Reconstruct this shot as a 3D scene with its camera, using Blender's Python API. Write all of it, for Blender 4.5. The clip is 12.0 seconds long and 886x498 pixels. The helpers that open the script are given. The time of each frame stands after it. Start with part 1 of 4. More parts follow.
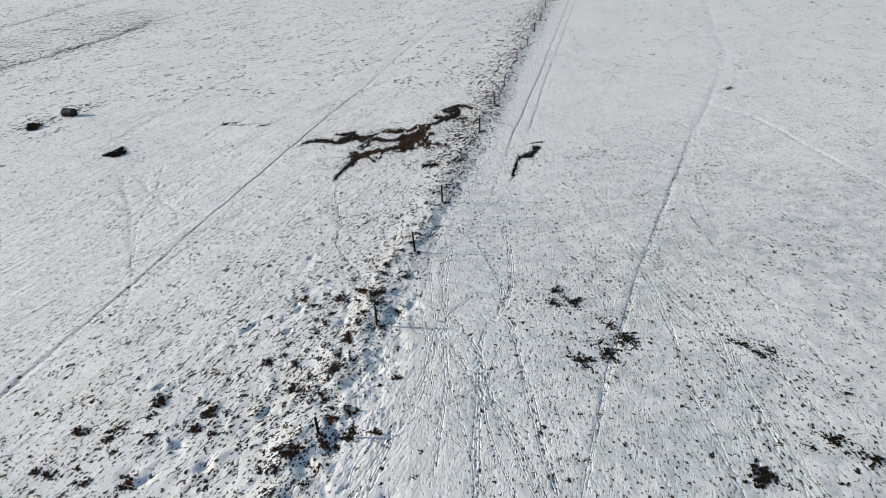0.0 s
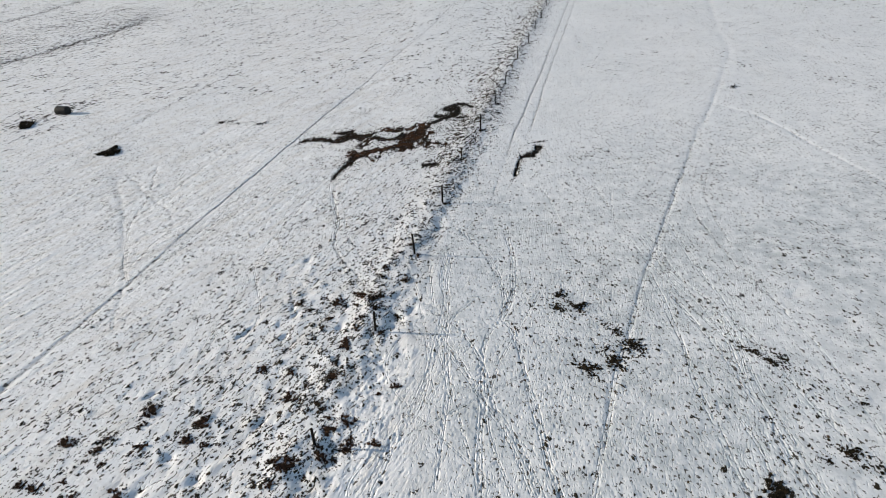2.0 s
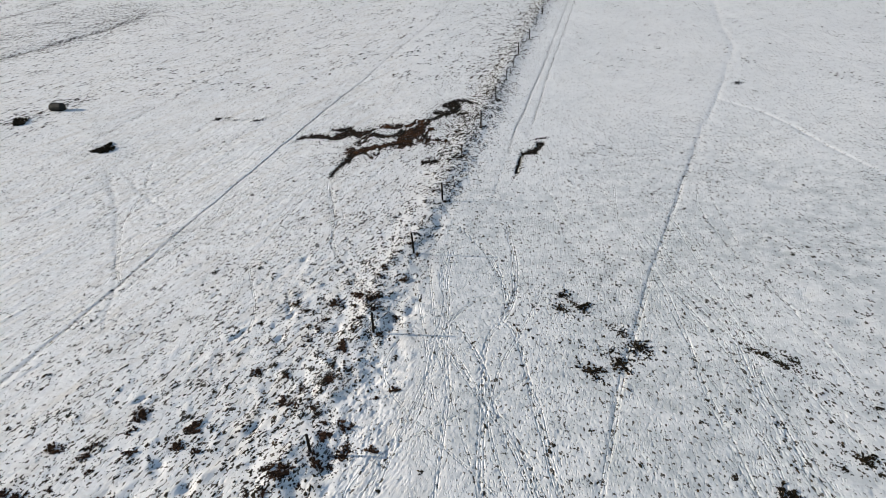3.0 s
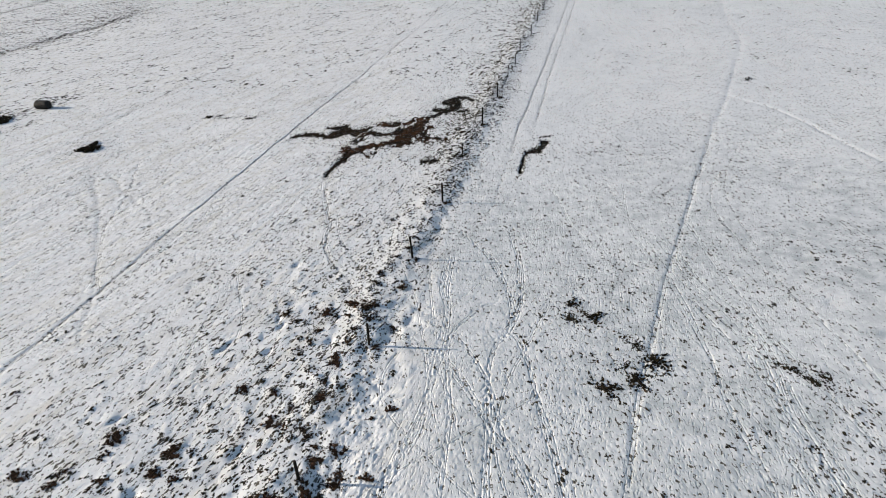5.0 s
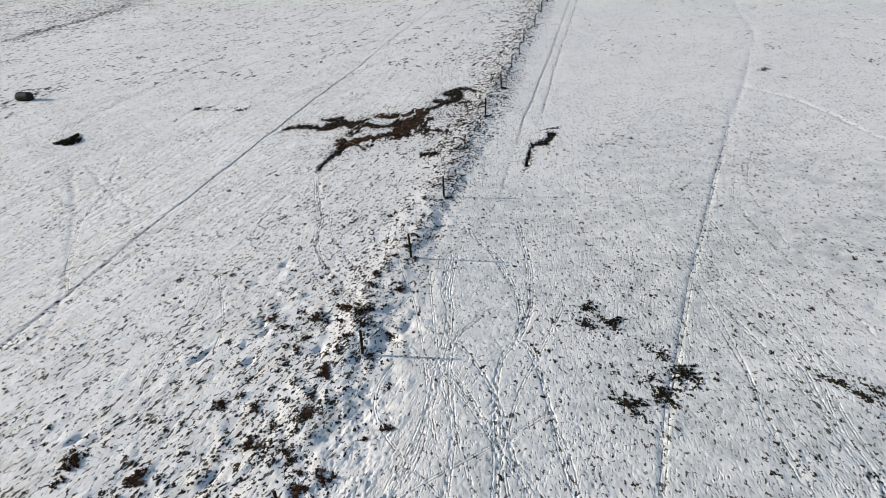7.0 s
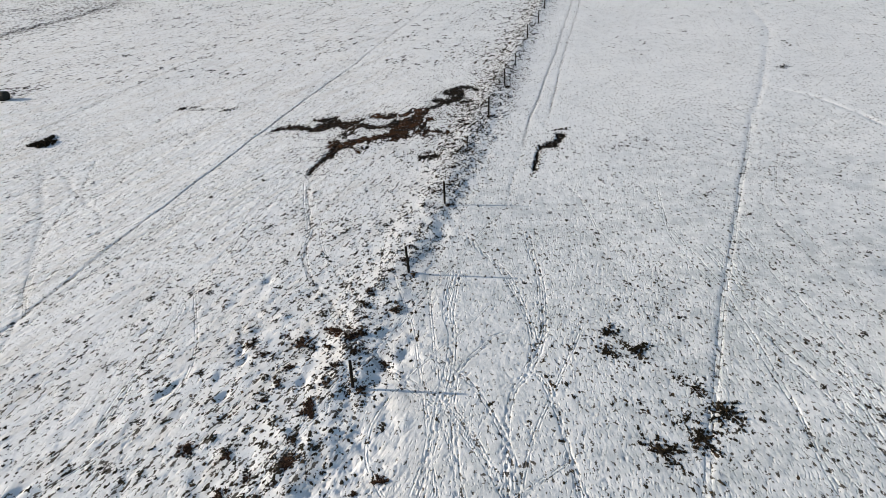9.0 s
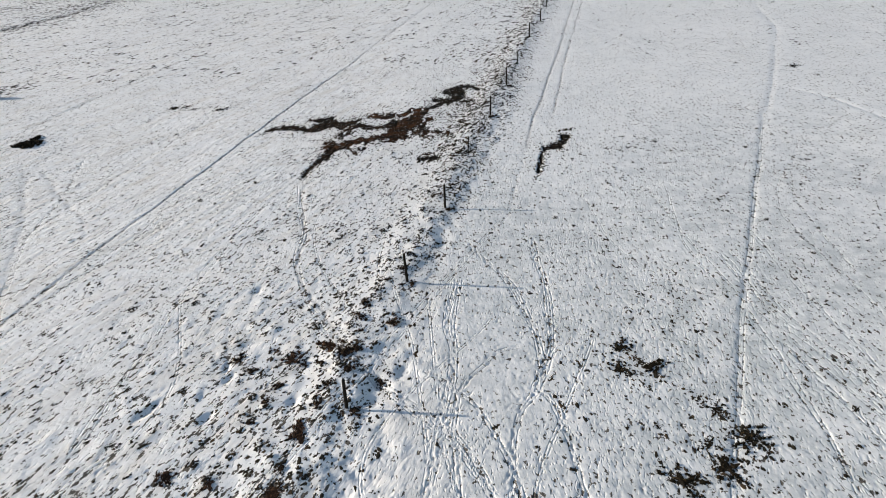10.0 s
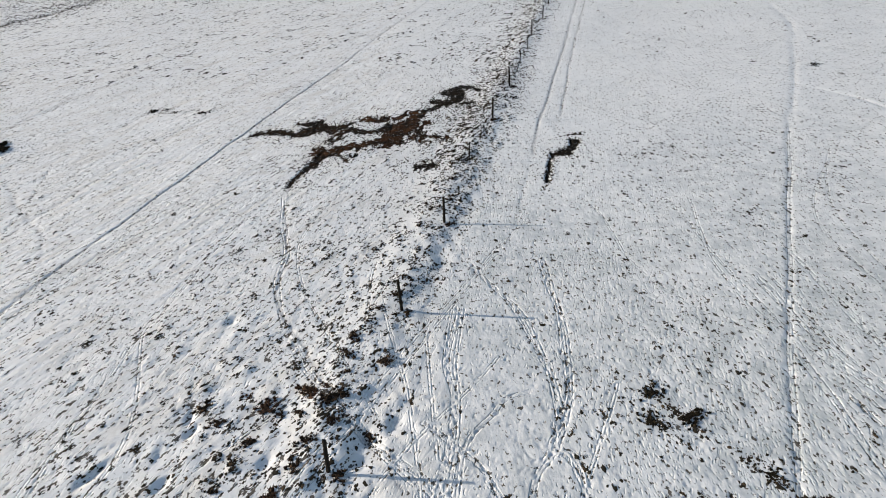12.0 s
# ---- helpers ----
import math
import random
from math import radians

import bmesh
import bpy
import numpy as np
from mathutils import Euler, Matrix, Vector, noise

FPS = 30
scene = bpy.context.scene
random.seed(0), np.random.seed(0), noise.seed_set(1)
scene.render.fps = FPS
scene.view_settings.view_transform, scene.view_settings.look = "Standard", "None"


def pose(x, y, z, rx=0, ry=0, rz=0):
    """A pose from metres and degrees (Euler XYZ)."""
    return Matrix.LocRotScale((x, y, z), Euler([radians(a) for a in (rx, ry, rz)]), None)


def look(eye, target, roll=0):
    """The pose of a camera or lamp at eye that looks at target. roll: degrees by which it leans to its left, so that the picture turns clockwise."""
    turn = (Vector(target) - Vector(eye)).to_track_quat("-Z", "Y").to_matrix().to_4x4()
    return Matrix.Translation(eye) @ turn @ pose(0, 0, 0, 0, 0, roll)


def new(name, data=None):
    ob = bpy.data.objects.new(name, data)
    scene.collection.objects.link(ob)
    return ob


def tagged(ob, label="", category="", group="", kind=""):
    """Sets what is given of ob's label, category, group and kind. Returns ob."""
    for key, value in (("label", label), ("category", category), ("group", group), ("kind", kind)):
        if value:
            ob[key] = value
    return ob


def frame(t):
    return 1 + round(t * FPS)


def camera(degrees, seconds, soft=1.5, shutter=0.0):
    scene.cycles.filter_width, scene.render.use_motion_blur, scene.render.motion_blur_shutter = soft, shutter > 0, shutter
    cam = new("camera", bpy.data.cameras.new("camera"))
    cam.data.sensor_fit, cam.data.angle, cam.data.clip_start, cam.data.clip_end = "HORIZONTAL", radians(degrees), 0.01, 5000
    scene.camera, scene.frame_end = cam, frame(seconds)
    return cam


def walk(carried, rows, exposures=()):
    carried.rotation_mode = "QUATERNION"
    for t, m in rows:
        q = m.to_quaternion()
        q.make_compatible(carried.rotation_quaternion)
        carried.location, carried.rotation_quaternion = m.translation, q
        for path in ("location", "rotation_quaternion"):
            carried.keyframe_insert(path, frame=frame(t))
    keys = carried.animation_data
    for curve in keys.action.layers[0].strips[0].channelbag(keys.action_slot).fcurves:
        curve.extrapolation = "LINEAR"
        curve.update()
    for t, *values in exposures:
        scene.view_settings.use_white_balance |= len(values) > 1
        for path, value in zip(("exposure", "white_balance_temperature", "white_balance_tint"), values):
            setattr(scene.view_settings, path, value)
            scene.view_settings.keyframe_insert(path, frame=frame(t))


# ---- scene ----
cam = camera(65.2, 12.0, soft=0.6)
PATH = [
    (0, (1.738, -2.951, 17.439), (1.726, -1.181, 16.508), -3.4),
    (0.5, (1.724, -2.765, 17.474), (1.713, -0.995, 16.542), -3.4),
    (1, (1.704, -2.54, 17.469), (1.693, -0.771, 16.537), -3.3),
    (1.5, (1.698, -2.296, 17.403), (1.688, -0.528, 16.468), -3.3),
    (2, (1.66, -1.999, 17.201), (1.651, -0.232, 16.265), -3.3),
    (2.5, (1.662, -1.63, 17.015), (1.653, 0.136, 16.076), -3.3),
    (3, (1.656, -1.215, 16.831), (1.647, 0.55, 15.89), -3.3),
    (5, (1.568, 0.769, 16.061), (1.563, 2.533, 15.119), -3.3),
    (5.5, (1.533, 1.327, 15.826), (1.529, 3.091, 14.884), -3.2),
    (6, (1.527, 1.861, 15.521), (1.523, 3.625, 14.579), -3.3),
    (6.5, (1.51, 2.498, 15.099), (1.505, 4.261, 14.155), -3.3),
    (8.5, (1.436, 5.476, 13.902), (1.433, 7.24, 12.959), -3.3),
    (9, (1.425, 6.195, 13.703), (1.423, 7.96, 12.762), -3.3),
    (9.5, (1.395, 6.938, 13.505), (1.396, 8.703, 12.564), -3.2),
    (10, (1.383, 7.694, 13.21), (1.384, 9.46, 12.27), -3.2),
    (10.5, (1.373, 8.466, 12.995), (1.376, 10.232, 12.056), -3.2),
    (11, (1.383, 9.242, 12.805), (1.387, 11.008, 11.866), -3.2),
    (11.5, (1.376, 10.055, 12.614), (1.381, 11.821, 11.674), -3.2),
    (12, (1.392, 10.877, 12.404), (1.398, 12.642, 11.465), -3.3),
]
# the picture turns a little warmer on the way
walk(cam, [(t, look(eye, target, roll)) for t, eye, target, roll in PATH], [(0, 0.09, 6390, 8.3), (2.5, 0.10, 6450, 9.5), (6, 0.115, 6500, 10), (12, 0.115, 6500, 10)])

# ---- daylight: a low winter sun and a clear sky ----
SUN_UP, SUN_TURN = 16.4, -80.0
world = bpy.data.worlds.new("sky")
scene.world = world
world.use_nodes = True
wn = world.node_tree
sky = wn.nodes.new("ShaderNodeTexSky")
sky.sky_type, sky.sun_disc = "NISHITA", False
sky.sun_elevation, sky.sun_rotation = radians(SUN_UP), radians(SUN_TURN)
wn.links.new(sky.outputs[0], wn.nodes["Background"].inputs[0])
wn.nodes["Background"].inputs[1].default_value = 0.125
sun = new("sun", bpy.data.lights.new("sun", "SUN"))
sun.data.energy, sun.data.angle, sun.data.color = 5.0, radians(0.6), (1.0, 0.90, 0.785)
sun_way = Vector((math.sin(radians(SUN_TURN)) * math.cos(radians(SUN_UP)), math.cos(radians(SUN_TURN)) * math.cos(radians(SUN_UP)), math.sin(radians(SUN_UP))))
sun.matrix_world = look(sun_way * 60, (0, 0, 0))


# ---- materials ----
class Nodes:
    """A node material, with short ways to add what it needs."""

    def __init__(self, name):
        self.mat = bpy.data.materials.new(name)
        self.mat.use_nodes = True
        self.tree = self.mat.node_tree
        self.shader = self.tree.nodes["Principled BSDF"]

    def add(self, kind, **sockets):
        n = self.tree.nodes.new(kind)
        for key, v in sockets.items():
            self.put(n, key.replace("_", " "), v)
        return n

    def put(self, n, key, v):
        if isinstance(v, bpy.types.NodeSocket):
            self.tree.links.new(v, n.inputs[key])
        else:
            n.inputs[key].default_value = v

    def place(self, turn=0.0, scale=(1, 1, 1)):
        g = self.add("ShaderNodeNewGeometry")
        m = self.add("ShaderNodeMapping", Vector=g.outputs["Position"], Rotation=(0, 0, radians(turn)))
        return self.add("ShaderNodeMapping", Vector=m.outputs[0], Scale=scale).outputs[0]

    def noise(self, where, scale, detail=4.0, rough=0.55):
        return self.add("ShaderNodeTexNoise", Vector=where, Scale=scale, Detail=detail, Roughness=rough).outputs[0]

    def span(self, v, a, b, c=0.0, d=1.0):
        n = self.add("ShaderNodeMapRange")
        n.interpolation_type = "SMOOTHSTEP"
        for k, w in enumerate((v, a, b, c, d)):
            self.put(n, k, w)
        return n.outputs[0]

    def calc(self, how, a, b=0.0):
        n = self.tree.nodes.new("ShaderNodeMath")
        n.operation = how
        self.put(n, 0, a)
        self.put(n, 1, b)
        return n.outputs[0]

    def mix(self, f, a, b):
        n = self.tree.nodes.new("ShaderNodeMix")
        n.data_type = "RGBA"
        self.put(n, 0, f)
        self.put(n, 6, a)
        self.put(n, 7, b)
        return n.outputs[2]

    def layer(self, name):
        n = self.tree.nodes.new("ShaderNodeAttribute")
        n.attribute_name = name
        return n.outputs["Fac"]

    def bump(self, height, depth, under=None, strength=1.0):
        n = self.add("ShaderNodeBump", Strength=strength, Distance=depth, Height=height)
        if under:
            self.put(n, "Normal", under)
        return n.outputs[0]

    def done(self, colour, rough, normal=None, gloss=0.5):
        self.put(self.shader, "Base Color", colour)
        self.put(self.shader, "Roughness", rough)
        self.put(self.shader, "Specular IOR Level", gloss)
        if normal:
            self.put(self.shader, "Normal", normal)
        return self.mat


def rgb(r, g, b):
    return (r, g, b, 1.0)


def snow_material():
    n = Nodes("thin_snow")
    flat = n.place()

    trod = n.layer("trod")

    def slots(turn, long, wide, share):
        """Short dragged hoofprints, one in each cell: 1 in the print, 0 outside."""
        warp = n.add("ShaderNodeTexNoise", Vector=flat, Scale=0.7, Detail=1.0)
        sway = n.add("ShaderNodeVectorMath", Vector=warp.outputs["Color"])
        sway.operation = "SCALE"
        n.put(sway, "Scale", 0.35)
        moved = n.add("ShaderNodeVectorMath")
        n.put(moved, 0, flat)
        n.put(moved, 1, sway.outputs[0])
        m = n.add("ShaderNodeMapping", Vector=moved.outputs[0], Rotation=(0, 0, radians(-turn)))
        m = n.add("ShaderNodeMapping", Vector=m.outputs[0], Scale=(1 / long, 1 / wide, 1))
        v = n.add("ShaderNodeTexVoronoi", Vector=m.outputs[0], Scale=1.0, Randomness=1.0)
        v.voronoi_dimensions = "2D"
        some = n.add("ShaderNodeSeparateXYZ", Vector=v.outputs["Color"]).outputs[0]
        there = n.calc("LESS_THAN", some, n.calc("MULTIPLY", trod, share))
        return n.calc("MULTIPLY", n.span(v.outputs["Distance"], 0.12, 0.30, 1.0, 0.0), there)

    side = n.span(n.add("ShaderNodeSeparateXYZ", Vector=flat).outputs[0], -2.5, 3.0)
    west = n.calc("SUBTRACT", 1.0, side)
    fine = n.calc("ADD", n.calc("MULTIPLY", n.noise(n.place(-60, (7.0, 12.0, 6)), 1.0, 3.0, 0.6), west),
                  n.calc("MULTIPLY", n.noise(n.place(-95, (5.0, 10.0, 6)), 1.0, 3.0, 0.6), side))
    prints = n.calc("ADD", n.calc("MULTIPLY", slots(58, 0.21, 0.080, 0.85), west), n.calc("MULTIPLY", slots(97, 0.21, 0.085, 0.85), side))
    cross = slots(75, 0.33, 0.10, 0.45)
    rough, bare = n.layer("rough"), n.layer("bare")
    # double lines of slots along the beasts' tracks
    beside = n.calc("ABSOLUTE", n.calc("SUBTRACT", n.layer("track"), 0.045))
    track = n.calc("MULTIPLY", n.span(beside, 0.008, 0.030, 1.0, 0.0), n.span(n.noise(flat, 5.5, 2.0, 0.5), 0.40, 0.54))
    lumps = n.noise(flat, 3.2, 5.0, 0.6)
    grain = n.noise(flat, 28.0, 3.0, 0.6)
    broad = n.noise(flat, 0.35, 3.0, 0.6)
    # snow itself: clean drifts, and a thinner skin over grass; its tone also holds painted light
    thin = n.calc("MULTIPLY", n.span(n.noise(flat, 1.7, 5.0, 0.65), 0.42, 0.7), n.span(broad, 0.3, 0.65))
    streak = n.span(n.noise(n.place(-62, (0.22, 1.5, 1)), 1.0, 4.0, 0.6), 0.46, 0.72, 0, 0.6)
    # east: grey blotches, stronger to the south, stand in for shade on trodden snow
    shade_mottle = n.calc("MULTIPLY", n.span(n.noise(flat, 1.1, 5.0, 0.7), 0.36, 0.66, 0.25, 1.0), n.span(n.noise(flat, 0.16, 2.0, 0.5), 0.30, 0.60, 0.55, 1.0))
    thin = n.calc("ADD", n.calc("MULTIPLY", n.calc("MULTIPLY", shade_mottle, side), n.span(n.add("ShaderNodeSeparateXYZ", Vector=flat).outputs[1], 26, 52, 1.0, 0.4)), n.calc("MULTIPLY", n.calc("MAXIMUM", n.calc("MULTIPLY", thin, 0.6), streak), west))
    thin = n.calc("MULTIPLY", thin, n.span(n.layer("shade_or_packed"), -0.9, -0.1, 0.0, 1.0))
    # the tint paints light too: warm sun in the west, bluish shade in the east
    snow = n.mix(n.calc("MULTIPLY", thin, 0.85), rgb(0.86, 0.865, 0.855), n.mix(side, rgb(0.62, 0.58, 0.51), rgb(0.475, 0.51, 0.515)))
    # grey painted along ruts and paths for the shade inside them
    rut_shade = n.calc("MULTIPLY", n.calc("MAXIMUM", n.layer("shade_or_packed"), 0.0), n.span(n.noise(flat, 2.6, 4.0, 0.6), 0.30, 0.55, 0.55, 1.0))
    snow = n.mix(n.calc("MULTIPLY", rut_shade, 0.9), snow, rgb(0.25, 0.255, 0.26))
    # blades and soil that show through, with extra dark in prints and tracks
    blotch = n.calc("ADD", n.calc("MULTIPLY", n.noise(n.place(-64, (3.2, 7.5, 5)), 1.0, 2.0, 0.5), west),
                    n.calc("MULTIPLY", n.noise(n.place(-95, (4.2, 7.5, 5)), 1.0, 2.0, 0.5), side))
    cover = n.calc("ADD", n.calc("MULTIPLY", blotch, 0.85), n.calc("MULTIPLY", n.noise(flat, 12.0, 3.0, 0.6), 0.42))
    cover = n.calc("ADD", cover, n.calc("MULTIPLY", n.calc("MAXIMUM", n.calc("MAXIMUM", prints, cross), n.calc("MULTIPLY", track, 1.2)), 0.075))
    hole = n.span(n.calc("ADD", cover, n.calc("MULTIPLY", bare, 0.26)), 0.755, 0.79)
    grass = n.mix(n.noise(flat, 2.3, 4.0), rgb(0.032, 0.028, 0.021), rgb(0.075, 0.056, 0.036))
    colour = n.mix(n.calc("MULTIPLY", hole, 0.92), snow, grass)
    drift = n.calc("ADD", n.calc("MULTIPLY", n.noise(n.place(-58, (2.4, 3.8, 2)), 1.0, 3.0, 0.6), west),
                   n.calc("MULTIPLY", n.noise(n.place(-100, (1.6, 3.4, 2)), 1.0, 3.0, 0.6), side))
    furrow = n.noise(n.place(-64, (0.55, 2.6, 1)), 1.0, 4.0, 0.62)
    swale = n.noise(n.place(-95, (0.8, 2.0, 1)), 1.0, 4.0, 0.62)
    nrm = n.bump(furrow, n.calc("MULTIPLY", west, n.calc("MULTIPLY", n.span(rough, 0.3, 0.8, 1.0, 0.15), 0.10)), None, 0.8)
    nrm = n.bump(swale, n.calc("MULTIPLY", side, 0.035), nrm, 0.8)
    nrm = n.bump(lumps, 0.022, nrm, 0.6)
    nrm = n.bump(drift, n.calc("MULTIPLY", n.span(side, 0, 1, 0.028, 0.016), n.span(rough, 0.2, 0.9, 1.0, 0.2)), nrm, 1.0)
    nrm = n.bump(fine, n.calc("ADD", n.span(side, 0, 1, 0.007, 0.005), n.calc("MULTIPLY", rough, 0.004)), nrm, 1.0)
    nrm = n.bump(n.calc("MULTIPLY", n.calc("MAXIMUM", prints, cross), -1.0), n.span(side, 0, 1, 0.020, 0.022), nrm, 1.0)
    nrm = n.bump(n.calc("MULTIPLY", track, -1.0), 0.022, nrm, 1.0)
    nrm = n.bump(grain, 0.006, nrm, 0.7)
    return n.done(colour, n.span(hole, 0, 1, 0.8, 0.9), nrm, 0.12)


def mud_material(name, deep, light):
    n = Nodes(name)
    flat = n.place()
    a, b = n.noise(flat, 1.3, 5.0, 0.6), n.noise(flat, 9.0, 4.0, 0.65)
    earth = n.mix(n.span(n.calc("ADD", n.calc("MULTIPLY", a, 0.7), n.calc("MULTIPLY", b, 0.3)), 0.38, 0.62), deep, light)
    earth = n.mix(n.span(n.noise(flat, 0.45, 3.0, 0.6), 0.46, 0.62, 0.0, 0.5), earth, deep)
    earth = n.mix(n.span(b, 0.54, 0.68, 0, 0.65), earth, rgb(0.026, 0.019, 0.011))
    earth = n.mix(n.span(n.noise(n.place(20, (1.2, 3.0, 1)), 2.6, 6.0, 0.75), 0.58, 0.66, 0, 0.85), earth, rgb(0.55, 0.55, 0.53))
    nrm = n.bump(b, 0.05, n.bump(n.noise(flat, 30.0), 0.01), 0.8)
    return n.done(earth, n.span(a, 0.3, 0.7, 0.8, 0.95), nrm, 0.05)


def grass_material(name, dark, pale, share, dead):
    """Blades; share: from which random value on a tuft is pale and dry."""
    n = Nodes(name)
    g = n.add("ShaderNodeNewGeometry")
    o = n.add("ShaderNodeObjectInfo")
    r = n.calc("FRACT", n.calc("ADD", g.outputs["Random Per Island"], o.outputs["Random"]))
    colour = n.mix(n.span(r, share, 1.0), dark, pale)
    colour = n.mix(n.span(n.noise(n.place(), 7.0), 0.4, 0.75, 0, 0.6), colour, dead)
    return n.done(colour, 0.9, None, 0.08)


def post_material():
    n = Nodes("weathered_post")
    grain = n.noise(n.place(0, (40, 40, 3)), 1.0, 5.0, 0.6)
    spots = n.noise(n.place(), 5.0, 4.0)
    colour = n.mix(grain, rgb(0.009, 0.0075, 0.006), rgb(0.028, 0.022, 0.017))
    colour = n.mix(n.span(spots, 0.55, 0.75, 0, 0.6), colour, rgb(0.06, 0.065, 0.045))
    return n.done(colour, 0.85, n.bump(grain, 0.006), 0.1)


def wrap_material():
    n = Nodes("weathered_bale_wrap")
    a, b = n.noise(n.place(), 2.5, 6.0, 0.65), n.noise(n.place(0, (3, 14, 14)), 1.0, 4.0)
    colour = n.mix(n.span(a, 0.4, 0.65), rgb(0.010, 0.010, 0.009), rgb(0.026, 0.026, 0.024))
    colour = n.mix(n.span(b, 0.55, 0.75, 0, 0.5), colour, rgb(0.042, 0.040, 0.034))
    return n.done(colour, 0.7, n.bump(b, 0.03), 0.25)


SNOW, WRAP, WOOD = snow_material(), wrap_material(), post_material()
MUD = mud_material("wet_mud", rgb(0.008, 0.0055, 0.0035), rgb(0.072, 0.032, 0.0135))
RUNNEL = mud_material("dark_mud", rgb(0.009, 0.0065, 0.0045), rgb(0.032, 0.017, 0.009))
PEAT = mud_material("wet_peat", rgb(0.006, 0.005, 0.004), rgb(0.020, 0.013, 0.008))
GRASS = grass_material("winter_grass", rgb(0.034, 0.030, 0.021), rgb(0.10, 0.070, 0.042), 0.75, rgb(0.040, 0.027, 0.018))
STRAW = grass_material("dry_tussock_grass", rgb(0.023, 0.016, 0.011), rgb(0.15, 0.098, 0.060), 0.62, rgb(0.030, 0.018, 0.011))
BRACKEN = grass_material("brown_dead_fronds", rgb(0.030, 0.017, 0.011), rgb(0.12, 0.066, 0.038), 0.5, rgb(0.024, 0.016, 0.011))
RUSH = grass_material("dark_rush", rgb(0.014, 0.012, 0.007), rgb(0.060, 0.042, 0.022), 0.6, rgb(0.022, 0.015, 0.009))


# ---- the lie of the ground ----
rng = np.random.default_rng(7)


def hashed(ix, iy, seed):
    h = (ix.astype(np.int64) * 374761393 + iy.astype(np.int64) * 668265263 + seed * 974711) & 0xFFFFFFFF
    h = ((h ^ (h >> 13)) * 1274126177) & 0xFFFFFFFF
    return ((h ^ (h >> 16)) & 0xFFFF) * (2 * np.pi / 65536)


def swell(x, y, seed):
    """Gradient noise of wavelength 1, about -0.7 to 0.7."""
    ix, iy = np.floor(x), np.floor(y)
    fx, fy = x - ix, y - iy
    u, v = fx * fx * fx * (fx * (fx * 6 - 15) + 10), fy * fy * fy * (fy * (fy * 6 - 15) + 10)
    out = 0
    for dx, wx in ((0, 1 - u), (1, u)):
        for dy, wy in ((0, 1 - v), (1, v)):
            a = hashed(ix + dx, iy + dy, seed)
            out = out + wx * wy * (np.cos(a) * (fx - dx) + np.sin(a) * (fy - dy))
    return out


def smooth(v, a, b):
    t = np.clip((v - a) / (b - a), 0, 1)
    return t * t * (3 - 2 * t)


def off_fence(x, y):
    """How far a place lies to the east of the fence line."""
    return x - 0.2445 * (y - 30.0)


def roughness(x, y):
    """0 for a smooth sheet of snow, 1 for hummocks and tussocks."""
    s = off_fence(x, y)
    strip = 0.85 * np.exp(-(((s + 1.3) / 2.3) ** 2)) * (1 - 0.4 * smooth(y, 30, 40))
    west = smooth(s, -15, -4) * (s < 0) * (0.3 + 0.7 * smooth(-y, -42, -20))
    lane = smooth(s, 0.8, 2.4) * smooth(-s, -8.5, -6.5)
    r = 0.30 + 0.75 * strip + 0.55 * west - 0.14 * lane
    r = r + 0.35 * swell(x / 9, y / 9, 3) + 0.22 * swell(x / 3, y / 3, 4)
    r = r - 0.55 * np.exp(-(((x - 3.1) / 0.9) ** 2) - ((y - 25.4) / 2.6) ** 2)
    return np.clip(r, 0.04, 1.2)


def grow(start, end, step, more):
    out, at = [], start
    way = 1 if end > start else -1
    while (end - at) * way > 0:
        step *= more
        at += way * step
        out.append(at)
    return out


FINE = 0.045
xs = np.arange(-11.0, 14.0, FINE)
xs = np.array(sorted(grow(xs[0], -105, FINE, 1.014)) + list(xs) + grow(xs[-1], 85, FINE, 1.010))
xs = np.array(sorted(grow(xs[0], -2600, 4, 1.5)) + list(xs) + grow(xs[-1], 2600, 4, 1.5))
ys = np.arange(11.8, 33.0, FINE)
ys = np.array(sorted(grow(ys[0], -2600, 0.3, 1.5)) + list(ys) + grow(ys[-1], 60, FINE, 1.006))
ys = np.array(list(ys) + grow(ys[-1], 175, ys[-1] - ys[-2], 1.015))
ys = np.array(list(ys) + grow(ys[-1], 2600, 4, 1.5))
X, Y = np.meshgrid(xs, ys)
S = off_fence(X, Y)
ROUGH = roughness(X, Y)
near = smooth(-np.hypot(X, Y - 40), -260, -160)
Z = 0.10 * swell(X / 14, Y / 14, 1) + 0.04 * swell(X / 5, Y / 5, 2)
# the low bank that the fence stands on, with a hollow along its east foot
along = swell(X / 1.3, Y / 1.9, 5)
Z += (0.09 + 0.09 * along * (1 - 0.6 * smooth(Y, 26, 38))) * np.exp(-(((S + 0.6) / 1.0) ** 2))
Z -= 0.07 * smooth(swell(X / 3, Y / 3, 12), -0.15, 0.3) * np.exp(-(((S - 0.75) / 0.4) ** 2)) * smooth(-Y, -48, -28)
# kicked and drifted lumps on its lee side
Z += 0.065 * swell(X / 0.55, Y / 0.7, 51) * np.exp(-(((S - 0.5) / 1.1) ** 2)) * (1 - 0.5 * smooth(Y, 40, 60))
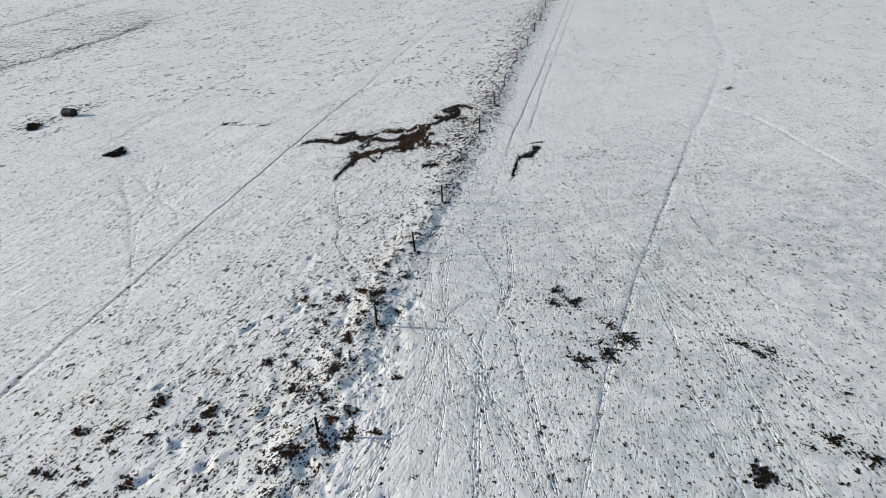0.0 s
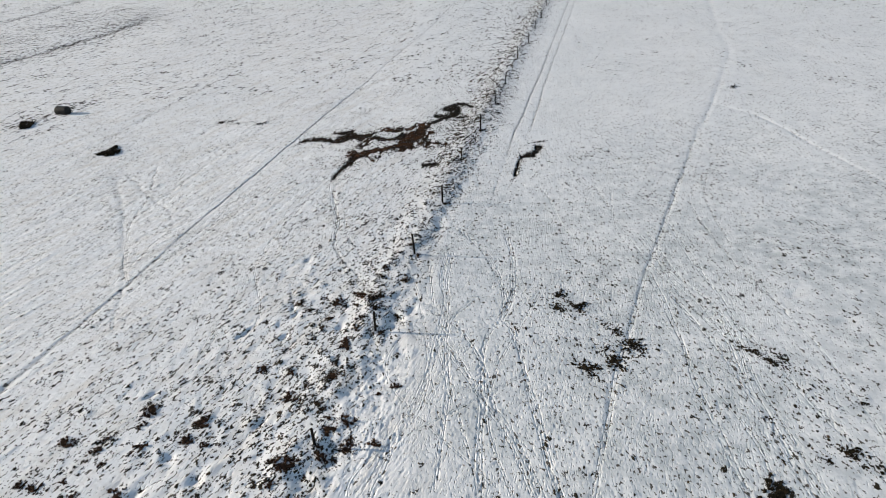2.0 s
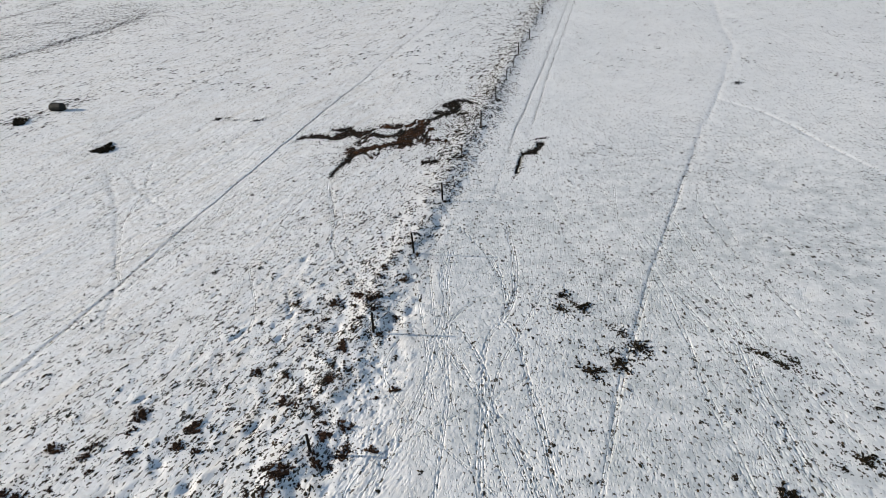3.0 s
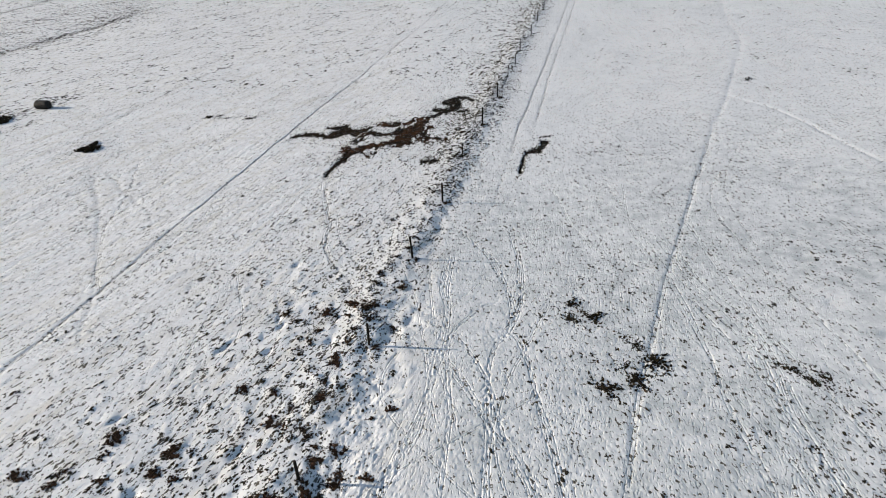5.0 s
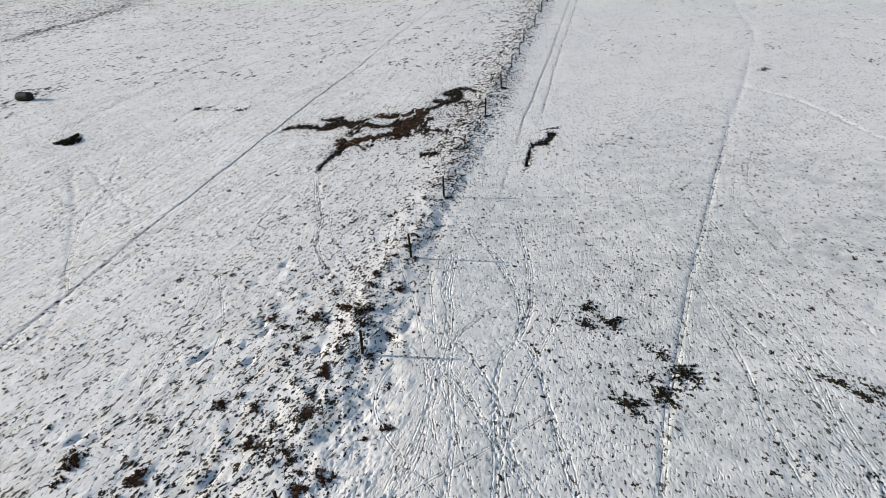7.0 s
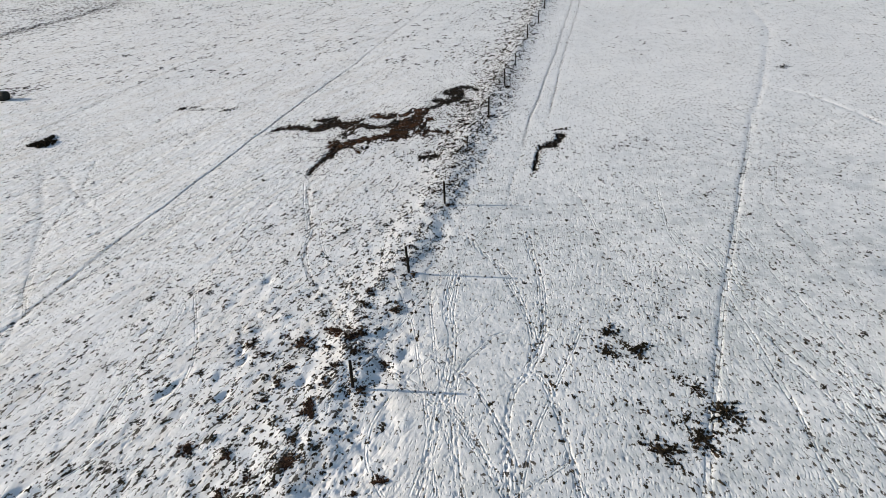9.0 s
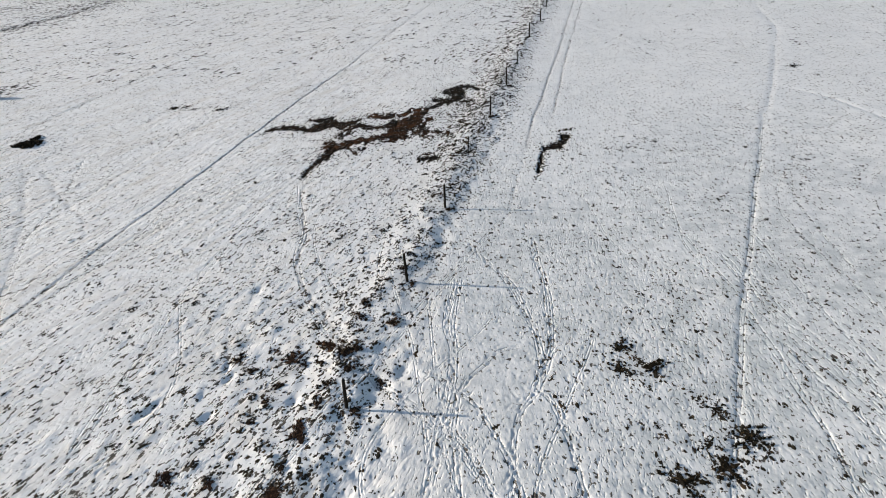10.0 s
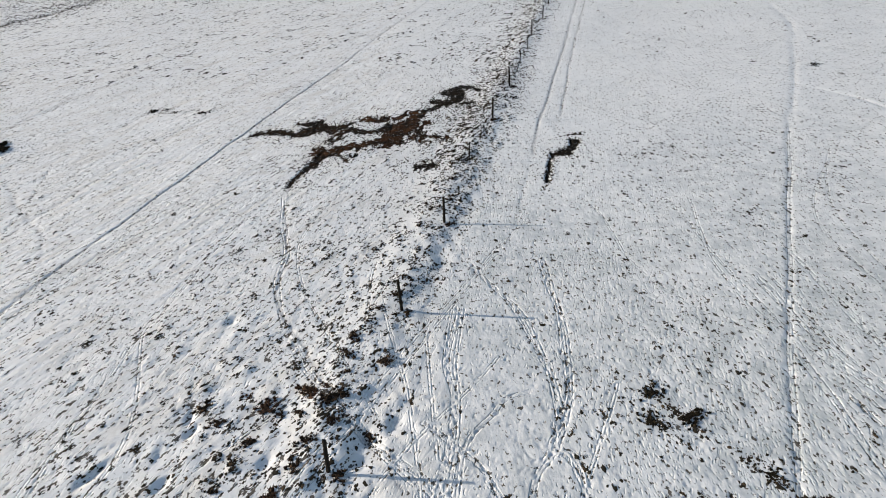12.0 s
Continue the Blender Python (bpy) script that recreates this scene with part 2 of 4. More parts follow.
# hummocks; west of the fence they run along old furrows
c, d = math.cos(radians(62)), math.sin(radians(62))
A, B = X * c + Y * d, -X * d + Y * c
Z += 0.42 * ROUGH * (0.026 * swell(X / 0.8, Y / 0.8, 6) + 0.014 * swell(A / 0.55, B / 0.36, 7) + 0.009 * swell(A / 0.3, B / 0.19, 8))
Z += 0.03 * swell(A / 6, B / 1.6, 9) * smooth(-S, 2, 8)
Z *= near
TROD = 0.34 + 0.75 * swell(X / 2.6, Y / 3.8, 13) + 0.6 * swell(X / 1.1, Y / 1.6, 14)
for cx, cy, rx, ry, more in ((7.0, 26, 3.5, 7, 0.55), (8.5, 15, 6, 4, 0.4), (14, 22, 4, 9, 0.35), (2.0, 20, 2.2, 9, -0.12), (-7, 24, 7, 10, 0.25), (3.1, 25.4, 0.9, 2.8, -0.9)):
    TROD += more * np.exp(-(((X - cx) / rx) ** 2) - ((Y - cy) / ry) ** 2)
TROD = np.clip(TROD, 0, 1)
BARE = 0.12 * smooth(ROUGH, 0.3, 1.0) + 0.30 * swell(X / 1.3, Y / 1.3, 10) * smooth(ROUGH, 0.1, 0.5)


def window(px, py, r):
    return np.searchsorted(xs, px - r), np.searchsorted(xs, px + r), np.searchsorted(ys, py - r), np.searchsorted(ys, py + r)


def press(px, py, turn, long, wide, depth, rim=0.0, bare=0.0):
    """Press an oval hollow into the ground (or raise a hump, with a negative depth); rim: how much snow is pushed up round it."""
    r = 2.6 * max(long, wide)
    i0, i1, j0, j1 = window(px, py, r)
    if i0 >= i1 or j0 >= j1:
        return
    dx, dy = xs[i0:i1] - px, ys[j0:j1, None] - py
    c, d = math.cos(turn), math.sin(turn)
    q = ((dx * c + dy * d) / long) ** 2 + ((dy * c - dx * d) / wide) ** 2
    e = np.exp(-q)
    Z[j0:j1, i0:i1] -= depth * (e - rim * q * e)
    if bare:
        BARE[j0:j1, i0:i1] += bare * e


def height(px, py):
    i = np.clip(np.searchsorted(xs, px) - 1, 0, len(xs) - 2)
    j = np.clip(np.searchsorted(ys, py) - 1, 0, len(ys) - 2)
    u, v = (px - xs[i]) / (xs[i + 1] - xs[i]), (py - ys[j]) / (ys[j + 1] - ys[j])
    return (Z[j, i] * (1 - u) + Z[j, i + 1] * u) * (1 - v) + (Z[j + 1, i] * (1 - u) + Z[j + 1, i + 1] * u) * v


def course(points, step):
    """Places and headings along a line that winds a little through the points."""
    p = np.array(points, float)
    ext = np.vstack([2 * p[0] - p[1], p, 2 * p[-1] - p[-2]])
    dense = []
    for k in range(len(p) - 1):
        a, b, c, d = ext[k : k + 4]
        t = np.linspace(0, 1, 40, endpoint=False)[:, None]
        dense.append(0.5 * (2 * b + (c - a) * t + (2 * a - 5 * b + 4 * c - d) * t**2 + (3 * b - a - 3 * c + d) * t**3))
    q = np.vstack(dense + [p[-1:]])
    far = np.r_[0, np.cumsum(np.hypot(*np.diff(q, axis=0).T))]
    at = np.arange(0, far[-1], step)
    x, y = np.interp(at, far, q[:, 0]), np.interp(at, far, q[:, 1])
    return x, y, np.arctan2(np.gradient(y), np.gradient(x)), at


SHADE_OR_PACKED = np.zeros(X.shape)


def groove(points, wide, depth, bare=0.0, wander=0.08, shade_or_packed=0.0):
    """A trodden path or a wheel's rut; its last value, above 0, paints the rut's shade grey, or, below 0, packs the
    snow clean.
    """
    x, y, turn, at = course(points, 0.1)
    x = x + wander * 2 * swell(at / 2.3, 0 * at, 21) + wander * swell(at / 0.7, 0 * at, 22)
    for k in range(len(x)):
        i = min(np.searchsorted(xs, x[k]), len(xs) - 2)
        w = max(wide, 0.7 * (xs[i + 1] - xs[i]))
        f = 0.1 / (w * 1.77) * (0.75 + 0.5 * (noise.noise((at[k] * 0.7, 0, 0)) + 0.5))
        f *= min(1.0, 0.15 + at[k] / 6.0, 0.15 + (at[-1] - at[k]) / 6.0)
        press(x[k], y[k], turn[k], w, w, depth * f * (w / wide) ** 0.6, 0.25, bare * f)
        if shade_or_packed:
            i0, i1, j0, j1 = window(x[k], y[k], 2.5 * w)
            d = ((xs[i0:i1] - x[k]) ** 2 + (ys[j0:j1, None] - y[k]) ** 2) / (w * 1.15) ** 2
            SHADE_OR_PACKED[j0:j1, i0:i1] = (np.maximum if shade_or_packed > 0 else np.minimum)(SHADE_OR_PACKED[j0:j1, i0:i1], shade_or_packed * np.exp(-d * d))


TRACK = np.full(X.shape, 0.30)


def mark_track(x, y):
    """Note how far the ground on either side lies from the middle of a beast's track."""
    for px, py in zip(x, y):
        i0, i1, j0, j1 = window(px, py, 0.26)
        if i0 < i1 and j0 < j1:
            TRACK[j0:j1, i0:i1] = np.minimum(TRACK[j0:j1, i0:i1], np.hypot(xs[i0:i1] - px, ys[j0:j1, None] - py))


def hoof_trail(points, spread=0.12, passes=2, depth=0.045, stride=0.27):
    """Lines of hoofprints, each a slot that the hoof dragged through the snow."""
    for _ in range(passes):
        shift, side = rng.normal(0, spread), 1
        x, y, turn, at = course(points, stride * rng.uniform(0.9, 1.15))
        drift = shift + spread * 1.3 * swell(at / 3.0, 0 * at + shift * 7, 23)
        for k in range(len(x)):
            side = -side
            w = drift[k] + side * 0.045 + rng.normal(0, 0.02)
            a = turn[k] + rng.normal(0, 0.16)
            press(x[k] - math.sin(turn[k]) * w, y[k] + math.cos(turn[k]) * w, a, rng.uniform(0.06, 0.12), rng.uniform(0.022, 0.030), 0.65 * depth * rng.uniform(0.4, 1.4), 0.15)
        x, y, turn, fine = course(points, 0.03)
        w = np.interp(fine, at, drift)
        mark_track(x - np.sin(turn) * w, y + np.cos(turn) * w)


def trodden(cx, cy, rx, ry, count, turn, depth=0.03):
    """Loose hoofprints all over a piece of ground."""
    for _ in range(count):
        px, py = cx + rng.normal(0, rx), cy + rng.normal(0, ry)
        press(px, py, radians(turn) + rng.normal(0, 0.35), rng.uniform(0.06, 0.11), rng.uniform(0.024, 0.032), depth * rng.uniform(0.5, 1.3), 0.35)


# ---- paths, ruts and prints ----
groove([(-17.5, 15), (-16.7, 19.4), (-15.6, 24.1), (-14.6, 28.2), (-13.3, 34.6), (-11.3, 42.6), (-8.2, 55.7), (-5.4, 66.6), (-3, 77.5), (1, 93.7), (6.3, 120), (13, 150)], 0.06, 0.05, 0.25, 0.05, 0.5)
groove([(5.6, 12.7), (6.9, 16.4), (8.1, 19.6), (9.5, 22.8), (11.3, 27.0), (13.5, 31.6), (16.1, 37.2), (17.9, 40.9), (20.0, 45.5), (23.4, 52), (26.1, 57.6), (27.9, 61.3), (32.4, 71.1), (35, 81.4), (38.5, 92), (41, 101), (45, 116), (50, 135)], 0.14, 0.026, 0.06, 0.10, 0.0)
groove([(3.9, 33.5), (5.2, 39.1), (6.3, 43.8)], 0.12, 0.016, 0.10, 0.06)
groove([(6.3, 43.8), (7.2, 48.1), (8.6, 53.3), (10.2, 59.7), (12.2, 67.4), (15.3, 80.2), (18.7, 94.1), (23.5, 113.8), (32, 150)], 0.09, 0.030, 0.14, 0.05, 0.5)
groove([(8.0, 47.0), (9.7, 53.6), (11.5, 61.3), (13.5, 69.5), (16.2, 80), (19.6, 93.8), (24.5, 113.5)], 0.10, 0.020, 0.34, 0.08, 0.15)
groove([(16.1, 37.2), (17.8, 40.2), (20.3, 45.6), (24.1, 53.2), (26.4, 58.0), (29.6, 65.5), (32.9, 72.3), (34.9, 80), (38.5, 92), (41, 101), (45, 116)], 0.10, 0.016, 0.03, 0.05, 0.0)
groove([(12.5, 92), (17.4, 73.7), (19.2, 64.7), (21.2, 59.7), (22.9, 56.4), (24.5, 53.3), (26.1, 50.3), (26.9, 46.8), (27.2, 42.2), (27.8, 38.5), (28.3, 35.1)], 0.07, 0.045, 0.0, 0.03, -1.0)
groove([(38, 95), (39.6, 76.4), (39.4, 66.7), (39.9, 59.8)], 0.16, 0.03, 0.0, 0.10, -0.7)
for line in ([(-27, 41), (-26.3, 49.1), (-25.1, 54.4), (-23.6, 61.4), (-20, 75)], [(-25.4, 34), (-24.3, 37.2), (-23.0, 42), (-21, 49)], [(-23.4, 36.5), (-21.1, 40.8), (-19.1, 47.7), (-16.5, 58)], [(-19, 31), (-17.5, 36), (-15.6, 44), (-13.2, 54)], [(43, 59.5), (40.3, 63.9), (38.2, 68.7), (36.5, 72.9)], [(38.5, 51.5), (37.7, 57.0), (36.4, 61.4)]):
    groove(line, 0.10, 0.02, 0.22, 0.12)
for line in ([(-22.7, 46.6), (-18.6, 38.2), (-17.1, 34.5), (-15.0, 29.1), (-14.2, 26.4), (-13.9, 24.9), (-13.3, 23.4), (-12.4, 21.6)], [(-21.7, 45.9), (-17.9, 40.6), (-15.6, 37.7), (-14.5, 35.5), (-13.7, 33.7)]):
    groove(line, 0.05, 0.03, 0.16, 0.16, 0.12)
FAR_DITCH = [(-54, 80), (-52.6, 85), (-51.3, 89.5), (-49.7, 92.6), (-48.4, 97.3), (-46.4, 103.0), (-45.0, 110.7), (-44.1, 119)]
SEDGE_LINE = [(-49.4, 106), (-48.9, 109.1), (-48.1, 114), (-47.9, 120), (-46.0, 124.7)]
FAR_BANK = [(-73, 112), (-71.5, 119.7), (-69.4, 127.5), (-68.6, 138), (-67, 148)]
groove(FAR_DITCH, 0.8, 0.11, 0.22, 0.8)
groove(FAR_BANK, 0.5, 0.10, 0.4, 0.4)
groove([(-5.5, 41.6), (-5.3, 40), (-5.4, 38.6), (-4.8, 36.3), (-4.4, 33.8), (-4.5, 31.8), (-3.9, 30.1), (-2.8, 28.0), (-2.0, 26.3), (-0.9, 24.2), (0.2, 22.4)], 0.06, 0.018, 0.20, 0.14, 0.45)
right_path = [(5.6, 12.7), (6.9, 16.4), (8.1, 19.6), (9.5, 22.8), (11.3, 27.0), (13.5, 31.6), (16.1, 37.2), (17.9, 40.9), (20.0, 45.5)]
hoof_trail(right_path, 0.06, 2, 0.03)
hoof_trail([(-1.7, 12.5), (-0.5, 16.3), (0.4, 18.5), (1.1, 22.1), (1.4, 23.6), (1.6, 25.7), (1.5, 27.2), (1.9, 30)], 0.12, 5, 0.04)
hoof_trail([(4.4, 12), (3.6, 16.0), (2.7, 18.3), (1.5, 21.4), (0.0, 23.3), (-0.8, 24.3), (-1.4, 25.2), (-2.4, 26.5)], 0.10, 3, 0.04)
hoof_trail([(-2.4, 26.5), (-3.0, 27.6), (-4.1, 30.2), (-4.6, 32.4), (-4.6, 34.5), (-5.2, 37.1), (-5.7, 40.1)], 0.10, 3, 0.03)
hoof_trail([(0.9, 14), (1.4, 19), (1.5, 22.5), (1.8, 23.9), (2.5, 24.8), (2.9, 25.4), (3.6, 25.7)], 0.09, 2)
hoof_trail([(2.2, 13), (2.6, 18), (3.1, 22.0), (3.8, 23.4), (4.3, 24.5), (4.7, 25.9), (5.0, 29), (5.0, 33)], 0.12, 4, 0.04)
hoof_trail([(4.9, 13), (4.6, 18), (4.4, 22.8), (4.0, 23.5), (4.3, 24.5), (4.2, 27.5), (3.7, 30), (2.4, 33)], 0.14, 4, 0.04)
hoof_trail([(0.6, 24.6), (1.4, 23.6), (2.1, 22.5), (2.8, 20.0), (3.2, 16)], 0.08, 2)
hoof_trail([(10.6, 11.5), (10.6, 13.6), (10.7, 17.3), (11.2, 22.2), (11.4, 27.2)], 0.14, 3, 0.035)
hoof_trail([(12.7, 11.6), (12.5, 13.5), (12.5, 17.5), (13.0, 22.5), (12.2, 26.6), (12.0, 31)], 0.14, 4, 0.035)
hoof_trail([(12.7, 15.0), (12.6, 17.8), (12.4, 20.8), (11.8, 25)], 0.16, 3)
hoof_trail([(15.5, 11.5), (14.6, 17), (14.0, 22), (14.0, 32.7)], 0.2, 3, 0.03)
hoof_trail([(12.3, 37.5), (11.3, 31.8), (11.6, 27.8)], 0.15, 1, 0.03)
hoof_trail([(7.9, 37.5), (8.6, 30.9), (10.8, 27.7)], 0.15, 1, 0.03)
hoof_trail([(-14.5, 28.5), (-15.6, 31), (-17.2, 36), (-17.6, 40), (-19, 46)], 0.08, 2, 0.03)
hoof_trail([(-14.0, 29.5), (-12.2, 34), (-11.7, 37.5)], 0.08, 2, 0.03)
hoof_trail([(-9.0, 22), (-8.6, 28), (-8.0, 33), (-7.0, 38)], 0.15, 2, 0.025)
trodden(6.8, 25.5, 2.6, 4.5, 2200, 98, 0.019)
trodden(8.0, 15.5, 4.5, 3.0, 1500, 95, 0.018)
trodden(2.2, 18, 2.2, 4.5, 900, 80, 0.018)
trodden(7.5, 36, 3.5, 5, 1000, 80, 0.017)
trodden(14, 22, 4, 7, 1600, 100, 0.017)
trodden(-8, 22, 6, 7, 3000, 60, 0.022)
trodden(-6, 36, 6, 6, 1500, 60, 0.030)
for _ in range(18):
    # stray tracks of single beasts
    x0, y0, bend = rng.uniform(-16, 17), rng.uniform(9, 30), rng.normal(0, 0.22)
    lean = 0.5 if x0 < 0.2445 * (y0 - 30) else rng.choice([-0.12, 0.05, 0.30])
    far = rng.uniform(8, 20)
    hoof_trail([(x0, y0), (x0 + far * 0.5 * (lean + bend), y0 + far * 0.5), (x0 + far * (lean - bend * 0.3), y0 + far)], 0.06, 1, 0.024, rng.uniform(0.28, 0.5))
# snow kicked up along the foot of the bank
trodden(-1.3, 17.0, 0.7, 3.0, 500, 85, 0.030)
for _ in range(260):
    y0 = rng.uniform(12, 26)
    w = rng.uniform(0.10, 0.28)
    press(0.2445 * (y0 - 30) + 0.9 + rng.normal(0, 0.8), y0, rng.uniform(0, 3), w * 1.3, w * 0.8, rng.choice([-0.7, 1, 1]) * w * rng.uniform(0.08, 0.22), 0.2)
# smooth wallows on the open pasture
for x0, y0, long in ((21.8, 36.0, 0.9), (17.8, 28.0, 0.6), (17.2, 24.3, 0.5), (18.2, 21.9, 0.5)):
    press(x0, y0, radians(20), long, 0.6 * long, 0.05, 0.1, -0.7)
# blown-out hollows among the hummocks
for x0, y0, turn, long, wide in ((-5.6, 25.4, 95, 0.45, 0.13), (-5.4, 24.8, 70, 0.3, 0.12), (-7.4, 23.5, 60, 0.5, 0.14), (-5.6, 23.0, 70, 0.3, 0.16), (-3.2, 23.5, 75, 0.35, 0.2), (-5.6, 30.0, 70, 0.3, 0.2), (-10.2, 19.5, 50, 0.35, 0.14), (-5.5, 17.6, 70, 0.5, 0.16), (-8.4, 16.1, 80, 0.3, 0.25), (-9.0, 14.5, 50, 0.4, 0.2), (-7.1, 15.0, 60, 0.3, 0.25)):
    press(x0, y0, radians(turn), long, wide, 0.10, 0.3)
# lumps of old grass under the snow along the bank and out to the west of it
for _ in range(900):
    y0 = rng.uniform(12, 70)
    x0 = 0.2445 * (y0 - 30) - 1.1 + rng.normal(0, 1.1)
    w = rng.uniform(0.12, 0.32)
    press(x0, y0, rng.uniform(0, 3), w, w * rng.uniform(0.6, 1.0), -w * rng.uniform(0.02, 0.10) * (0.8 - 0.4 * float(smooth(np.array(y0), 26, 36))))
for _ in range(500):
    y0 = rng.uniform(12, 30)
    x0 = 0.2445 * (y0 - 30) - 1 - abs(rng.normal(0, 5))
    w = rng.uniform(0.12, 0.30)
    press(x0, y0, radians(62) + rng.normal(0, 0.4), w * 1.4, w * 0.7, rng.choice([-1, 1]) * w * rng.uniform(0.03, 0.11))


# ---- open mud ----
SLANT = 0.33


def reach(px, py, points):
    """How far inside a chain of (x, y, half width) places lie; below 0 is inside. The washes run long from south to north."""
    out = np.full(px.shape, 9.0)
    py = py * SLANT
    for (ax, ay, ar), (bx, by, br) in zip(points, points[1:]):
        ay, by = ay * SLANT, by * SLANT
        t = np.clip(((px - ax) * (bx - ax) + (py - ay) * (by - ay)) / ((bx - ax) ** 2 + (by - ay) ** 2), 0, 1)
        out = np.minimum(out, np.hypot(px - ax - t * (bx - ax), py - ay - t * (by - ay)) - ar - t * (br - ar))
    return out


mud_laid, fringe = [], []


def bared(px, py, chains, ragged):
    far = np.min([reach(px, py, chain) for chain in chains], axis=0)
    qy = py * SLANT
    return far - 0.018 + ragged * (0.16 * swell(px / 0.9, qy / 0.5, 31) + 0.20 * swell(px / 0.42, qy / 0.26, 32) + 0.18 * swell(px / 0.2, qy / 0.14, 33) + 0.10 * swell(px / 0.11, qy / 0.09, 36))


def lay_mud(chains, ragged, depth, label, mat):
    """Sink the ground where snow is trodden or washed away; the mud itself is laid in once the ground is finished."""
    every = np.array([p for chain in chains for p in chain])
    x0, x1, y0, y1 = every[:, 0].min() - 1, every[:, 0].max() + 1, every[:, 1].min() - 1.5, every[:, 1].max() + 1.5
    i0, i1 = np.searchsorted(xs, [x0, x1])
    j0, j1 = np.searchsorted(ys, [y0, y1])
    px, py = X[j0:j1, i0:i1], Y[j0:j1, i0:i1]
    far = bared(px, py, chains, ragged)
    Z[j0:j1, i0:i1] -= depth * smooth(-far, -0.06, 0.08)
    BARE[j0:j1, i0:i1] += 0.55 * smooth(-far, -0.16, 0.0)
    edge = np.nonzero(rng.random(far.shape) < np.where(far < 0.0, 0.012, 0.14 * np.exp(-((far / 0.14) ** 2)) + 0.045 * np.exp(-((far / 0.4) ** 2))))
    fringe.append((px[edge], py[edge]))
    mud_laid.append((x0, x1, y0, y1, chains, ragged, label, mat))


lay_mud([
    [(-5.06, 45.95, 0.14), (-4.46, 45.75, 0.24), (-3.98, 45.96, 0.18), (-3.49, 46.29, 0.15), (-2.82, 46.48, 0.15), (-2.22, 46.69, 0.14), (-1.65, 47.01, 0.21), (-1.14, 47.46, 0.31), (-0.74, 48.27, 0.43), (-0.3, 49.34, 0.48), (0.17, 50.21, 0.46), (0.54, 50.88, 0.3), (0.88, 51.57, 0.15)],
    [(-3.65, 49.03, 0.11), (-3.93, 48.06, 0.13), (-4.2, 47.25, 0.11), (-4.48, 46.56, 0.11)],
    [(-3.17, 51.33, 0.06), (-2.39, 51.06, 0.09), (-1.64, 51.04, 0.09), (-0.9, 51.28, 0.09), (-0.14, 51.64, 0.12), (0.43, 51.92, 0.12)],
    [(0.08, 47.79, 0.17), (0.79, 47.44, 0.15), (1.3, 47.13, 0.11), (1.82, 46.93, 0.09), (2.34, 46.84, 0.03)],
    [(0.61, 49.17, 0.12), (0.91, 49.83, 0.12), (1.17, 49.9, 0.09)],
    [(-0.7, 46.63, 0.07), (-0.36, 46.68, 0.13)],
    [(-3.74, 45.23, 0.03), (-3.05, 45.02, 0.07), (-2.72, 45.06, 0.05)],
], 1.4, 0.03, "wet brown mud trodden open in the snow", MUD)
lay_mud([
    [(-9.24, 49.12, 0.05), (-8.9, 49.63, 0.09), (-8.21, 49.85, 0.10), (-7.45, 49.72, 0.10), (-6.72, 49.24, 0.12), (-6.2, 49.14, 0.22), (-5.78, 49.53, 0.27), (-5.33, 50.39, 0.27), (-4.92, 50.08, 0.22), (-4.41, 49.39, 0.22), (-4.1, 49.92, 0.19), (-3.74, 50.09, 0.11), (-3.48, 50.53, 0.06)],
    [(-6.71, 51.01, 0.06), (-5.96, 50.99, 0.10), (-5.22, 51.1, 0.12)],
    [(-3.42, 49.68, 0.08), (-2.81, 48.87, 0.11), (-2.27, 48.77, 0.07), (-1.56, 49.1, 0.13), (-1.1, 49.49, 0.18)],
    [(-4.5, 45.16, 0.17), (-4.64, 44.32, 0.14), (-5.04, 43.65, 0.13), (-5.29, 43.06, 0.13), (-5.5, 42.32, 0.06), (-5.62, 41.58, 0.05)],
], 0.6, 0.05, "branching runnel of dark mud washed through the snow", RUNNEL)
lay_mud([
    [(2.2, 55.9, 0.14), (2.69, 56.0, 0.30), (3.2, 56.2, 0.34), (3.2, 54.94, 0.28), (3.0, 54.25, 0.24), (2.6, 53.92, 0.18), (2.0, 53.77, 0.14), (1.42, 54.17, 0.1)],
    [(2.59, 53.65, 0.12), (1.99, 53.35, 0.12), (1.39, 52.52, 0.12), (0.81, 51.98, 0.08)],
    [(3.17, 53.39, 0.08), (3.96, 53.37, 0.06)],
    [(3.36, 57.21, 0.12), (4.18, 56.88, 0.08), (4.55, 56.17, 0.06)],
], 0.6, 0.04, "black wet peat bared at the end of the mud", PEAT)
lay_mud([[(6.32, 39.83, 0.0), (6.47, 40.45, 0.02), (6.79, 41.83, 0.04), (7.01, 42.87, 0.06), (7.26, 43.48, 0.08), (7.65, 43.7, 0.08), (8.05, 43.82, 0.12), (8.4, 44.34, 0.12), (8.59, 45.01, 0.11), (8.91, 45.36, 0.06)]], 0.45, 0.08, "narrow dark ditch of wet peat in the snow", PEAT)
lay_mud([[(0.45, 42.77, 0.03), (0.83, 42.97, 0.06), (1.24, 43.09, 0.06), (1.46, 43.05, 0.03)]], 0.6, 0.03, "small dark patch of mud beside the fence strip", PEAT)


# ---- grass tufts: where they stand, and the humps of snow under them ----
def scatter(x0, x1, y0, y1, per_metre):
    n = int((x1 - x0) * (y1 - y0) * per_metre)
    return rng.uniform(x0, x1, n), rng.uniform(y0, y1, n)


